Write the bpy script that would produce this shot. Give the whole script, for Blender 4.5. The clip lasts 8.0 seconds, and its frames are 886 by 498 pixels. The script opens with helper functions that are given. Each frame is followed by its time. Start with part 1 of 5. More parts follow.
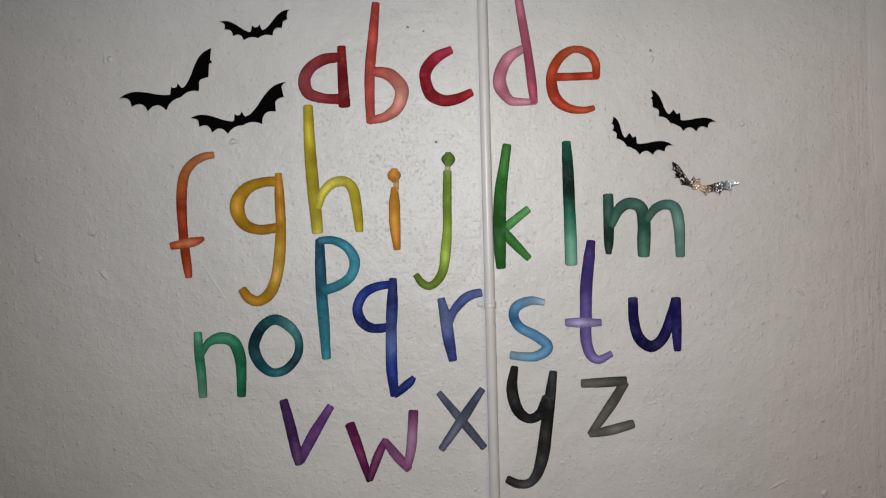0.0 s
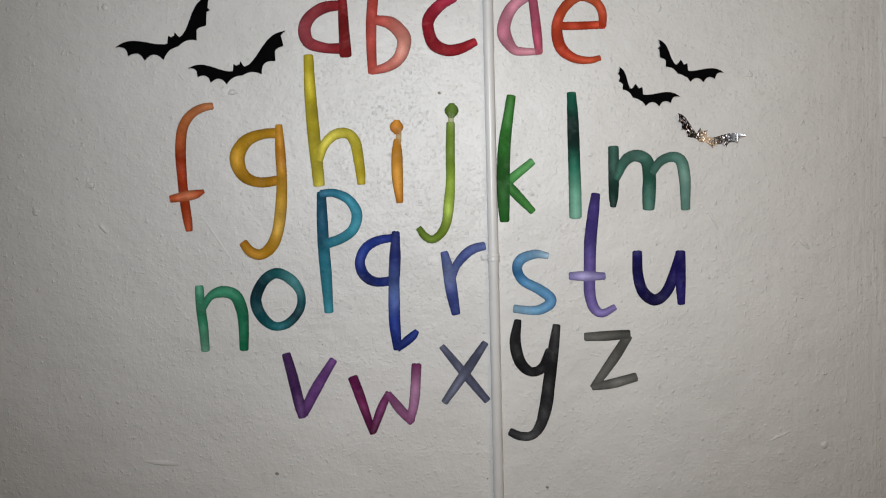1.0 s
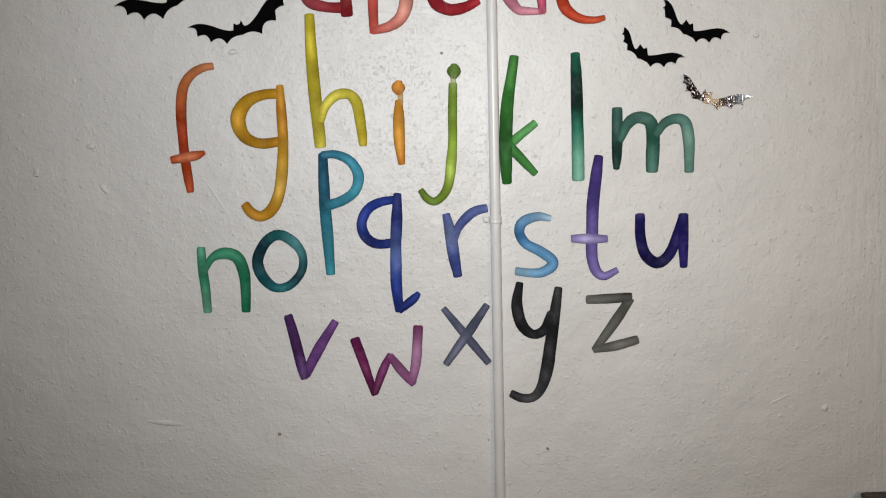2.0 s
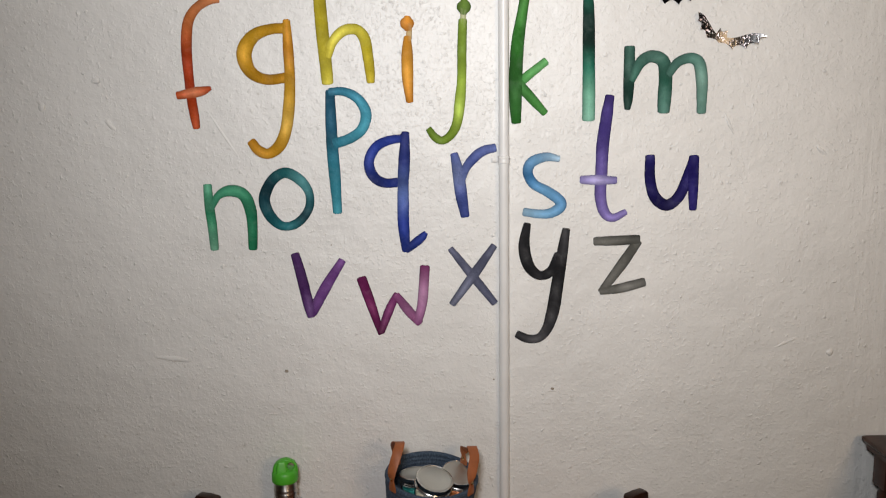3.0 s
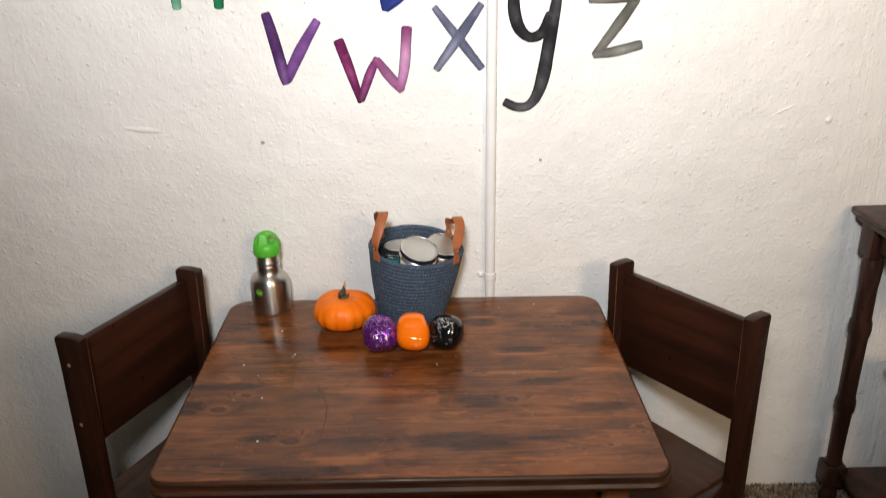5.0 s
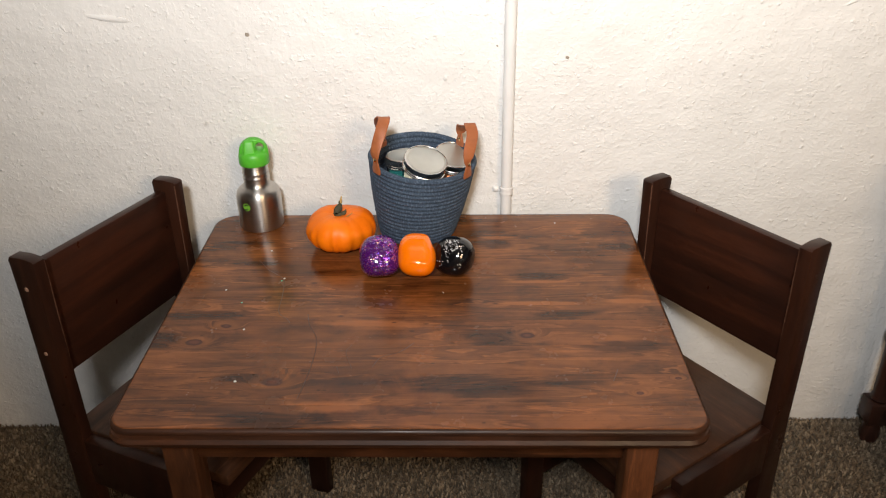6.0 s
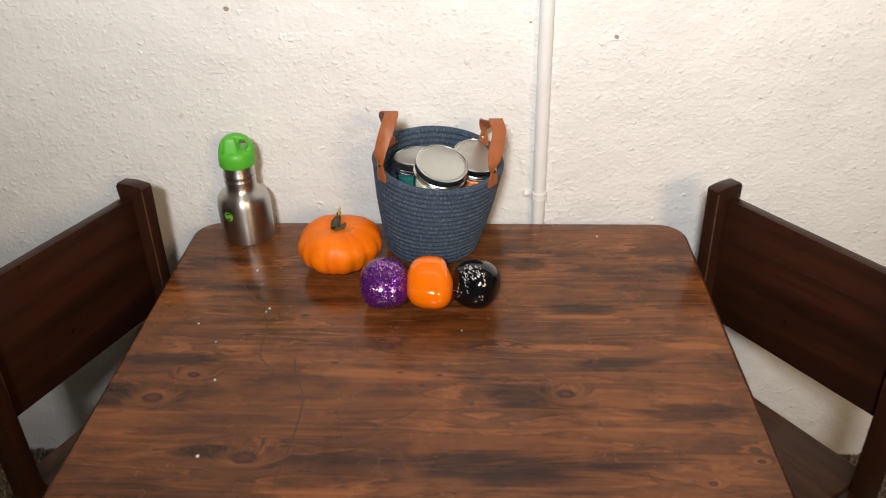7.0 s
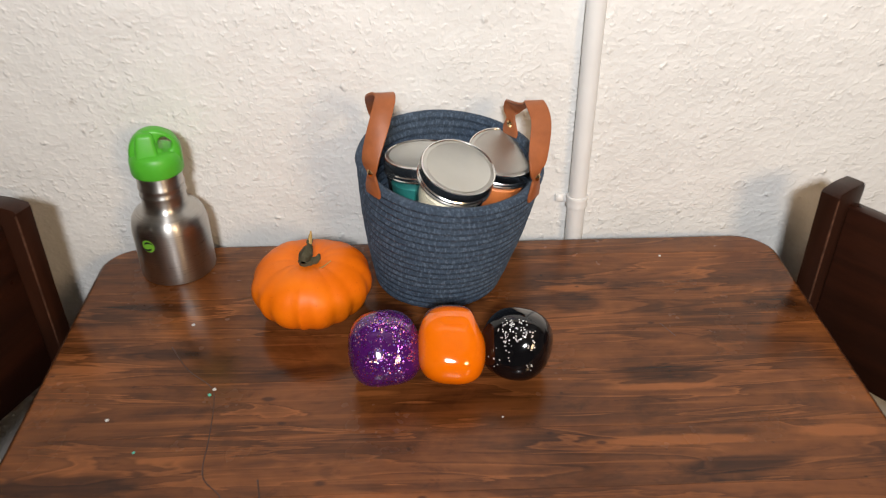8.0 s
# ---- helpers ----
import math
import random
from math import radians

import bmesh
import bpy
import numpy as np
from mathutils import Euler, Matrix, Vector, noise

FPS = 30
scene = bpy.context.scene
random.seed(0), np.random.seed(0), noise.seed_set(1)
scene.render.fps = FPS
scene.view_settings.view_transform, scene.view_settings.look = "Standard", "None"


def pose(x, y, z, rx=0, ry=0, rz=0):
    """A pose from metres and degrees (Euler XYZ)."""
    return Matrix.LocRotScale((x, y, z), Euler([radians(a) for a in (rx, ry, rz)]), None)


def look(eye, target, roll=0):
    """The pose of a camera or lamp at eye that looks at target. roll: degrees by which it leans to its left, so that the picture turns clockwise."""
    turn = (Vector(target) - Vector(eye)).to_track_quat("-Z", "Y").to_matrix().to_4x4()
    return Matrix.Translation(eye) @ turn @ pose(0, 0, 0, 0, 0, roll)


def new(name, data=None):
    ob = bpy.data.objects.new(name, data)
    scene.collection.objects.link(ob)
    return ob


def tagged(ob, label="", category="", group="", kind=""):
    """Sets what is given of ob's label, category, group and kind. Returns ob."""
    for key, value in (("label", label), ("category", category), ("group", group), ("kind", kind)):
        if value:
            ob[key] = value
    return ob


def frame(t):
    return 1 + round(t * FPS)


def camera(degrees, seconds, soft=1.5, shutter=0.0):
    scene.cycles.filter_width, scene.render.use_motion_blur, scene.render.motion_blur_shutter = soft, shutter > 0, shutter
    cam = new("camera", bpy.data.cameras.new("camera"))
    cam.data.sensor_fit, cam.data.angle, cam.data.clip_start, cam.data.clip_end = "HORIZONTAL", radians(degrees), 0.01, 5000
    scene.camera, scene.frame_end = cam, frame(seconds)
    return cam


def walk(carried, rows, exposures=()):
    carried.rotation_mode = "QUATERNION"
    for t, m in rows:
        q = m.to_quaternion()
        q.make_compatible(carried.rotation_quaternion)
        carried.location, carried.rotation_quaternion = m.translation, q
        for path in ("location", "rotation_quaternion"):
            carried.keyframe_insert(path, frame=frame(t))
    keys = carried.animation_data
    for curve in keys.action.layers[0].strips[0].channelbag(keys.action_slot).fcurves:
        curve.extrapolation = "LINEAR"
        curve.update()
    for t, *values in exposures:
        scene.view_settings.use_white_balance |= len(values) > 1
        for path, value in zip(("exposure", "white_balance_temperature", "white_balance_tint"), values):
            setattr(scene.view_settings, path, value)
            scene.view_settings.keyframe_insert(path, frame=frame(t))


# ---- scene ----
cam = camera(57.4, 8.0, soft=1.1, shutter=0.3)
PATH = [
    (0, (-0.111, -1.629, 1.406), (-0.085, 0.371, 1.391), -1.5),
    (0.5, (-0.116, -1.622, 1.399), (-0.09, 0.376, 1.338), -1.5),
    (1, (-0.126, -1.614, 1.394), (-0.092, 0.382, 1.278), -1.5),
    (1.5, (-0.123, -1.617, 1.382), (-0.096, 0.378, 1.235), -1.5),
    (1.7, (-0.122, -1.615, 1.38), (-0.095, 0.378, 1.218), -1.5),
    (2.8, (-0.124, -1.607, 1.358), (-0.122, 0.374, 1.081), -0.8),
    (3, (-0.125, -1.607, 1.355), (-0.12, 0.369, 1.046), -0.8),
    (3.5, (-0.13, -1.602, 1.345), (-0.12, 0.361, 0.962), -0.6),
    (4, (-0.126, -1.601, 1.325), (-0.12, 0.344, 0.86), -0.5),
    (4.5, (-0.128, -1.594, 1.299), (-0.109, 0.32, 0.719), -0.6),
    (5, (-0.131, -1.561, 1.238), (-0.089, 0.298, 0.504), -0.8),
    (5.2, (-0.126, -1.54, 1.222), (-0.084, 0.294, 0.423), -0.8),
    (6.3, (-0.097, -1.306, 1.17), (-0.138, 0.438, 0.193), -1.0),
    (6.5, (-0.09, -1.254, 1.159), (-0.146, 0.483, 0.169), -1.2),
    (7, (-0.102, -1.134, 1.145), (-0.175, 0.577, 0.112), -1.4),
    (7.5, (-0.154, -0.957, 1.112), (-0.161, 0.735, 0.045), -1.2),
    (8, (-0.189, -0.806, 1.036), (-0.115, 0.854, -0.077), -0.4),
]
walk(cam, [(t, look(eye, target, roll)) for t, eye, target, roll in PATH],
     exposures=[(0, -0.28, 6500, 9), (0.5, -0.04, 6400, 8), (1.0, -0.10, 6400, 8), (1.7, 0.02, 6450, 8), (2.8, 0.21, 6680, 10), (3.5, 0.5, 6700, 10), (4.0, 0.76, 6550, 9), (4.5, 1.0, 6650, 10), (5.0, 1.30, 6720, 10), (5.3, 1.40, 6780, 10), (6.4, 1.5, 6850, 10), (7.0, 1.4, 6850, 10), (7.5, 1.25, 6750, 10), (8.0, 1.36, 6750, 10)])

# ---- light ----
world = bpy.data.worlds.new("room_world")
world.use_nodes = True
world.node_tree.nodes["Background"].inputs["Color"].default_value = (0.6, 0.75, 1.0, 1)
world.node_tree.nodes["Background"].inputs["Strength"].default_value = 0.05
scene.world = world


def room_lamp(name, eye, target, size, watts, colour, spread):
    data = bpy.data.lights.new(name, "AREA")
    data.shape, data.size, data.energy, data.color, data.spread = "DISK", size, watts, colour, radians(spread)
    ob = new(name, data)
    ob.matrix_world = look(eye, target)
    return ob


room_lamp("warm_lamp_light", (0.98, -2.5, 1.72), (0.25, 0.0, 1.10), 0.60, 4.2, (1.0, 0.71, 0.44), 120)
room_lamp("cool_lamp_light", (-0.22, -1.78, 1.65), (0.05, 0.0, 1.49), 0.22, 6.9, (0.94, 0.96, 1.0), 100)

# ---- materials ----


def material(name, rough=0.6, metal=0.0):
    m = bpy.data.materials.new(name)
    m.use_nodes = True
    b = m.node_tree.nodes["Principled BSDF"]
    b.inputs["Roughness"].default_value, b.inputs["Metallic"].default_value = rough, metal
    return m, m.node_tree, b


def node(tree, kind, **sockets):
    n = tree.nodes.new(kind)
    for key, value in sockets.items():
        n.inputs[key.replace("_", " ")].default_value = value
    return n


def place_vector(tree, kind="Position", scale=(1, 1, 1)):
    """World places (Position) or the object's own (Object), stretched."""
    if kind == "Position":
        out = tree.nodes.new("ShaderNodeNewGeometry").outputs["Position"]
    else:
        out = tree.nodes.new("ShaderNodeTexCoord").outputs[kind]
    m = tree.nodes.new("ShaderNodeMapping")
    m.inputs["Scale"].default_value = scale
    tree.links.new(out, m.inputs["Vector"])
    return m.outputs["Vector"]


def noise_node(tree, vector, scale, detail=3.0, rough=0.55, distortion=0.0):
    n = node(tree, "ShaderNodeTexNoise", Scale=scale, Detail=detail, Roughness=rough, Distortion=distortion)
    tree.links.new(vector, n.inputs["Vector"])
    return n.outputs["Fac"]


def ramp(tree, fac, *stops):
    r = tree.nodes.new("ShaderNodeValToRGB")
    el = r.color_ramp.elements
    while len(el) < len(stops):
        el.new(0.5)
    for e, (p, c) in zip(el, stops):
        e.position, e.color = p, (*c, 1)
    tree.links.new(fac, r.inputs["Fac"])
    return r.outputs["Color"]


def grey(v):
    return (v, v, v)


def mix(tree, kind, fac, a, b):
    n = tree.nodes.new("ShaderNodeMix")
    n.data_type, n.blend_type = "RGBA", kind
    for sock, v in ((n.inputs["Factor"], fac), (n.inputs["A"], a), (n.inputs["B"], b)):
        if isinstance(v, (int, float)):
            sock.default_value = v
        elif isinstance(v, tuple):
            sock.default_value = (*v, 1)
        else:
            tree.links.new(v, sock)
    return n.outputs["Result"]


def maths(tree, op, a, b=0.0, clamp=False):
    n = tree.nodes.new("ShaderNodeMath")
    n.operation, n.use_clamp = op, clamp
    for sock, v in zip(n.inputs, (a, b)):
        if isinstance(v, (int, float)):
            sock.default_value = v
        else:
            tree.links.new(v, sock)
    return n.outputs[0]


def bump(tree, bsdf, height, strength, distance, before=None):
    n = node(tree, "ShaderNodeBump", Strength=strength, Distance=distance)
    tree.links.new(height, n.inputs["Height"])
    if before is not None:
        tree.links.new(before, n.inputs["Normal"])
    tree.links.new(n.outputs["Normal"], bsdf.inputs["Normal"])
    return n.outputs["Normal"]


def plaster_relief(tree, bsdf, strength):
    """Thick roller paint over rough block: broad waves, lumps and fine stipple, at one world place for wall and stickers."""
    v = place_vector(tree)
    broad = noise_node(tree, v, 9, 3, 0.6)
    gate = ramp(tree, noise_node(tree, v, 16, 3, 0.6), (0.38, grey(0.25)), (0.62, grey(1)))
    lumps = mix(tree, "MULTIPLY", 1.0, ramp(tree, noise_node(tree, v, 150, 2, 0.45), (0.54, grey(0)), (0.78, grey(1))), gate)
    stipple = noise_node(tree, v, 140, 1.5, 0.45)
    # the lower wall has a tighter orange-peel texture
    height = tree.nodes.new("ShaderNodeSeparateXYZ")
    tree.links.new(v, height.inputs[0])
    low = maths(tree, "MULTIPLY", maths(tree, "SUBTRACT", 1.05, height.outputs["Z"]), 3.0, True)
    peel = ramp(tree, noise_node(tree, place_vector(tree, "Position", (125, 125, 165)), 1.0, 1.6, 0.45, 0.1), (0.42, grey(0)), (0.70, grey(1)))
    lumps = maths(tree, "ADD", lumps, maths(tree, "MULTIPLY", maths(tree, "MULTIPLY", low, peel), 0.33))
    swell = bump(tree, bsdf, broad, 0.60 * strength, 0.013)
    n1 = bump(tree, bsdf, noise_node(tree, v, 30, 3, 0.55), 0.40 * strength, 0.004, swell)
    n2 = bump(tree, bsdf, lumps, 0.50 * strength, 0.0026, n1)
    knob = tree.nodes.new("ShaderNodeTexVoronoi")
    knob.inputs["Scale"].default_value = 68
    wobble = tree.nodes.new("ShaderNodeTexNoise")
    wobble.inputs["Scale"].default_value = 110
    tree.links.new(v, wobble.inputs["Vector"])
    push = tree.nodes.new("ShaderNodeVectorMath")
    push.operation = "MULTIPLY_ADD"
    push.inputs[1].default_value = (0.012, 0.012, 0.012)
    tree.links.new(wobble.outputs["Color"], push.inputs[0])
    tree.links.new(v, push.inputs[2])
    tree.links.new(push.outputs[0], knob.inputs["Vector"])
    few = tree.nodes.new("ShaderNodeSeparateColor")
    tree.links.new(knob.outputs["Color"], few.inputs[0])
    pit = ramp(tree, knob.outputs["Distance"], (0.0, grey(1)), (0.09, grey(0.86)), (0.18, grey(0.45)), (0.25, grey(0.12)), (0.33, grey(0)))
    pit = maths(tree, "MULTIPLY", pit, maths(tree, "MULTIPLY", maths(tree, "SUBTRACT", few.outputs[0], 0.60, True), 2.5))
    n3 = bump(tree, bsdf, pit, 0.45 * strength, 0.0045, n2)
    grit = maths(tree, "MULTIPLY", stipple, maths(tree, "SUBTRACT", 1.0, maths(tree, "MULTIPLY", low, 0.75)))
    return bump(tree, bsdf, grit, 0.17 * strength, 0.0040, n3)


def wall_paint():
    m, t, b = material("white_roller_paint", 0.45)
    v = place_vector(t)
    patch = noise_node(t, v, 2.2, 4, 0.6)
    dirt = noise_node(t, v, 45, 4, 0.7)
    c = ramp(t, patch, (0.3, (0.70, 0.695, 0.675)), (0.7, (0.80, 0.795, 0.775)))
    spots = ramp(t, dirt, (0.26, (0.62, 0.58, 0.52)), (0.36, grey(1.0)))
    t.links.new(mix(t, "MULTIPLY", 0.6, c, spots), b.inputs["Base Color"])
    under = plaster_relief(t, b, 1.0)
    # coarse vertical brush strokes towards the end of the wall
    sep = t.nodes.new("ShaderNodeSeparateXYZ")
    t.links.new(v, sep.inputs[0])
    side = maths(t, "MULTIPLY", maths(t, "SUBTRACT", sep.outputs["X"], 0.66), 6.0, True)
    strokes = noise_node(t, place_vector(t, "Position", (70, 70, 5)), 1.0, 4, 0.6)
    bump(t, b, maths(t, "MULTIPLY", side, strokes), 0.8, 0.006, under)
    return m


def watercolour_vinyl():
    m, t, b = material("watercolour_vinyl", 0.55)
    b.inputs["Specular IOR Level"].default_value = 0.09
    a = t.nodes.new("ShaderNodeAttribute")
    a.attribute_name = "wash"
    v = place_vector(t)
    cloud = noise_node(t, v, 38, 4, 0.6, 0.6)
    fine = noise_node(t, v, 420, 2, 0.6)
    c = mix(t, "MULTIPLY", 0.55, a.outputs["Color"], ramp(t, cloud, (0.3, grey(0.66)), (0.7, grey(0.96))))
    c = mix(t, "SCREEN", 0.03, c, ramp(t, cloud, (0.5, grey(0)), (0.75, grey(1))))
    c = mix(t, "MULTIPLY", 0.25, c, ramp(t, fine, (0.35, grey(0.6)), (0.6, grey(1))))
    t.links.new(c, b.inputs["Base Color"])
    plaster_relief(t, b, 0.55)
    return m


def plain(name, colour, rough=0.5, metal=0.0, spread=0.15, scale=40.0, relief=0.0, coat=0.0, space="Object", gloss=0.5):
    """One colour with a cloudy variation of the given spread, and fine relief in metres."""
    m, t, b = material(name, rough, metal)
    v = place_vector(t, space)
    n = noise_node(t, v, scale, 4, 0.6)
    lo = tuple(max(0, c * (1 - spread)) for c in colour)
    hi = tuple(min(1, c * (1 + spread)) for c in colour)
    t.links.new(ramp(t, n, (0.3, lo), (0.7, hi)), b.inputs["Base Color"])
    b.inputs["Specular IOR Level"].default_value = gloss
    b.inputs["Coat Weight"].default_value = coat
    b.inputs["Coat Roughness"].default_value = 0.04
    if relief:
        bump(t, b, noise_node(t, v, scale * 3, 3, 0.6), 0.5, relief)
    return m


def stained_wood(name, light, mid, dark, axis, rough=0.3, figure=1.0):
    """Stained softwood: grain along the axis, uneven stain, dark blotches and wear."""
    m, t, b = material(name, rough)
    long, cross = 2.7, 24.0
    scale = [cross, cross, cross]
    scale["xyz".index(axis)] = long
    v = place_vector(t, "Object", tuple(scale))
    grain = noise_node(t, v, 1.0, 5, 0.56, 0.9)
    fine = noise_node(t, v, 7.0, 3, 0.6, 0.5)
    blotch = noise_node(t, place_vector(t, "Object", tuple(2.2 if s == long else 7.0 for s in scale)), 1.0, 4, 0.6, 0.8)
    c = ramp(t, grain, (0.25, dark), (0.45, mid), (0.70, light))
    c = mix(t, "MULTIPLY", 0.26, c, ramp(t, fine, (0.35, grey(0.45)), (0.6, grey(1))))
    streak = noise_node(t, v, 5.5, 5, 0.7, 0.3)
    c = mix(t, "MULTIPLY", 0.30 * figure, c, ramp(t, streak, (0.40, grey(0.45)), (0.54, grey(1))))
    pale = noise_node(t, v, 3.1, 5, 0.65, 0.9)
    c = mix(t, "MIX", maths(t, "MULTIPLY", ramp(t, pale, (0.58, grey(0)), (0.66, grey(1))), 0.45 * figure), c, tuple(min(1, 1.25 * q) for q in light))
    hair = noise_node(t, v, 24.0, 2, 0.6)
    c = mix(t, "MULTIPLY", 0.34 * figure, c, ramp(t, hair, (0.36, grey(0.5)), (0.52, grey(1))))
    c = mix(t, "MULTIPLY", 0.75 * max(figure, 0.5), c, ramp(t, blotch, (0.38, grey(0.30)), (0.50, grey(1))))
    t.links.new(c, b.inputs["Base Color"])
    b.inputs["Specular IOR Level"].default_value = 0.30
    smear = noise_node(t, place_vector(t, "Object"), 14, 4, 0.65)
    t.links.new(ramp(t, smear, (0.3, grey(rough * 0.75)), (0.7, grey(min(1, rough * 1.35)))), b.inputs["Roughness"])
    bump(t, b, grain, 0.22, 0.0015)
    return m


def vector_maths(tree, op, a, b):
    n = tree.nodes.new("ShaderNodeVectorMath")
    n.operation = op
    for sock, v in zip(n.inputs, (a, b)):
        if isinstance(v, tuple):
            sock.default_value = v
        else:
            tree.links.new(v, sock)
    return n.outputs["Value"] if op == "LENGTH" else n.outputs[0]


def reach(tree, place, x, y, wide, deep):
    """1 at the middle of an ellipse on the top, 0 at its rim, below 0 outside."""
    far = vector_maths(tree, "MULTIPLY", vector_maths(tree, "SUBTRACT", place, (x, y, 0.0)), (1 / wide, 1 / deep, 0.0))
    return maths(tree, "SUBTRACT", 1.0, vector_maths(tree, "LENGTH", far, (0.0, 0.0, 0.0)))


def table_top_wood(name, light, mid, dark, rough, knots, stains, pale, pits):
    """Varnished pine boards: each its own cut of the grain, with hard pale growth lines, ragged dark stain, knots and dents."""
    m, t, b = material(name, rough)
    raw = place_vector(t, "Object")
    own = t.nodes.new("ShaderNodeObjectInfo").outputs["Random"]
    sway = noise_node(t, raw, 38, 3, 0.6)
    jump = t.nodes.new("ShaderNodeCombineXYZ")
    t.links.new(maths(t, "MULTIPLY", own, 3.7), jump.inputs["X"])
    t.links.new(maths(t, "MULTIPLY", own, 2.3), jump.inputs["Z"])
    warp, eye = None, None
    for x, y, size in knots:
        near = reach(t, raw, x, y, 4.2 * size, 2.4 * size)
        near = maths(t, "ADD", near, maths(t, "MULTIPLY", maths(t, "SUBTRACT", sway, 0.5), 0.35))
        core = reach(t, raw, x, y, 1.25 * size, 0.78 * size)
        core = maths(t, "ADD", core, maths(t, "MULTIPLY", maths(t, "SUBTRACT", sway, 0.5), 0.9))
        warp = near if warp is None else maths(t, "MAXIMUM", warp, near)
        eye = core if eye is None else maths(t, "MAXIMUM", eye, core)
    warp = maths(t, "MAXIMUM", warp, 0.0)
    bend = t.nodes.new("ShaderNodeCombineXYZ")
    t.links.new(maths(t, "MULTIPLY", warp, 0.035), bend.inputs["Y"])
    place = vector_maths(t, "ADD", vector_maths(t, "ADD", raw, jump.outputs[0]), bend.outputs[0])

    def along(x, y, detail, roughness, distortion):
        return noise_node(t, vector_maths(t, "MULTIPLY", place, (x, y, y)), 1.0, detail, roughness, distortion)
    grain = along(3.4, 22, 6, 0.62, 1.1)
    lines = along(3.2, 190, 3, 0.55, 0.2)
    flame = along(3.6, 34, 4, 0.55, 1.3)
    patch = along(5.5, 15, 5, 0.66, 0.7)
    worn = noise_node(t, raw, 9, 5, 0.65, 0.8)
    c = ramp(t, grain, (0.28, dark), (0.44, mid), (0.66, light))
    c = mix(t, "MULTIPLY", 0.7, c, ramp(t, patch, (0.36, (0.40, 0.36, 0.33)), (0.54, grey(1))))
    c = mix(t, "MIX", maths(t, "MULTIPLY", ramp(t, worn, (0.48, grey(0)), (0.66, grey(1))), 0.42), c, tuple(1.05 * q for q in light))
    c = mix(t, "MULTIPLY", 0.24, c, ramp(t, lines, (0.34, grey(0.38)), (0.52, grey(1))))
    # soft smoky stain that follows no board, and small ragged smudges
    smoke = noise_node(t, vector_maths(t, "MULTIPLY", raw, (5.0, 9.0, 1.0)), 1.0, 5, 0.62, 0.6)
    c = mix(t, "MULTIPLY", 0.62, c, ramp(t, smoke, (0.34, (0.52, 0.46, 0.42)), (0.50, grey(0.92)), (0.62, (1.0, 1.0, 1.0))))
    c = mix(t, "MIX", maths(t, "MULTIPLY", ramp(t, smoke, (0.54, grey(0)), (0.68, grey(1))), 0.34), c, tuple(1.25 * q for q in light))
    smudge = noise_node(t, vector_maths(t, "MULTIPLY", raw, (26.0, 48.0, 1.0)), 1.0, 5, 0.72, 0.4)
    c = mix(t, "MULTIPLY", 0.50, c, ramp(t, smudge, (0.33, grey(0.40)), (0.43, grey(1))))
    c = mix(t, "MIX", maths(t, "MULTIPLY", ramp(t, lines, (0.60, grey(0)), (0.68, grey(1))), 0.34), c, tuple(1.35 * q for q in light))
    # the sharp pale edge of each growth layer, dark on its other side
    c = mix(t, "MULTIPLY", 0.55, c, ramp(t, flame, (0.455, grey(1)), (0.512, grey(0.50)), (0.524, grey(0.50)), (0.540, grey(1))))
    c = mix(t, "MIX", maths(t, "MULTIPLY", ramp(t, flame, (0.522, grey(0)), (0.545, grey(0.9)), (0.566, grey(0.4)), (0.62, grey(0))), maths(t, "MULTIPLY", maths(t, "SUBTRACT", worn, 0.30, True), 2.2)), c, tuple(min(1, 1.5 * q) for q in light))
    spot = None
    for x, y, wide, deep in stains:
        one = reach(t, raw, x, y, wide, deep)
        spot = one if spot is None else maths(t, "MAXIMUM", spot, one)
    ragged = maths(t, "ADD", spot, maths(t, "MULTIPLY", maths(t, "SUBTRACT", flame, 0.5), 2.6))
    c = mix(t, "MULTIPLY", ramp(t, ragged, (0.02, grey(0)), (0.42, grey(0.88))), c, (0.30, 0.27, 0.25))
    # raw reddish streaks where the stain has rubbed off, and small dark pits
    bare, pit = None, None
    for x, y, wide, deep in pale:
        one = reach(t, raw, x, y, wide, deep)
        bare = one if bare is None else maths(t, "MAXIMUM", bare, one)
    bare = maths(t, "ADD", bare, maths(t, "ADD", maths(t, "MULTIPLY", maths(t, "SUBTRACT", flame, 0.5), 1.6), maths(t, "MULTIPLY", maths(t, "SUBTRACT", sway, 0.5), 0.8)))
    c = mix(t, "MIX", ramp(t, bare, (0.05, grey(0)), (0.45, grey(0.72))), c, tuple(1.32 * q for q in light))
    for x, y, size in pits:
        one = reach(t, raw, x, y, size, 0.5 * size)
        pit = one if pit is None else maths(t, "MAXIMUM", pit, one)
    pit = maths(t, "ADD", pit, maths(t, "MULTIPLY", maths(t, "SUBTRACT", smudge, 0.5), 1.2))
    c = mix(t, "MIX", ramp(t, pit, (0.0, grey(0)), (0.6, grey(0.70))), c, (0.026, 0.010, 0.006))
    c = mix(t, "MULTIPLY", 0.5, c, ramp(t, own, (0.0, (0.70, 0.62, 0.60)), (1.0, grey(1))))
    nicks = noise_node(t, vector_maths(t, "MULTIPLY", raw, (70.0, 120.0, 1.0)), 1.0, 2, 0.5)
    c = mix(t, "MULTIPLY", 0.75, c, ramp(t, nicks, (0.20, grey(0.2)), (0.27, grey(1))))
    halo = ramp(t, warp, (0.30, grey(0)), (0.58, grey(0.32)), (0.75, grey(0.10)))
    c = mix(t, "MIX", halo, c, tuple(1.15 * q for q in light))
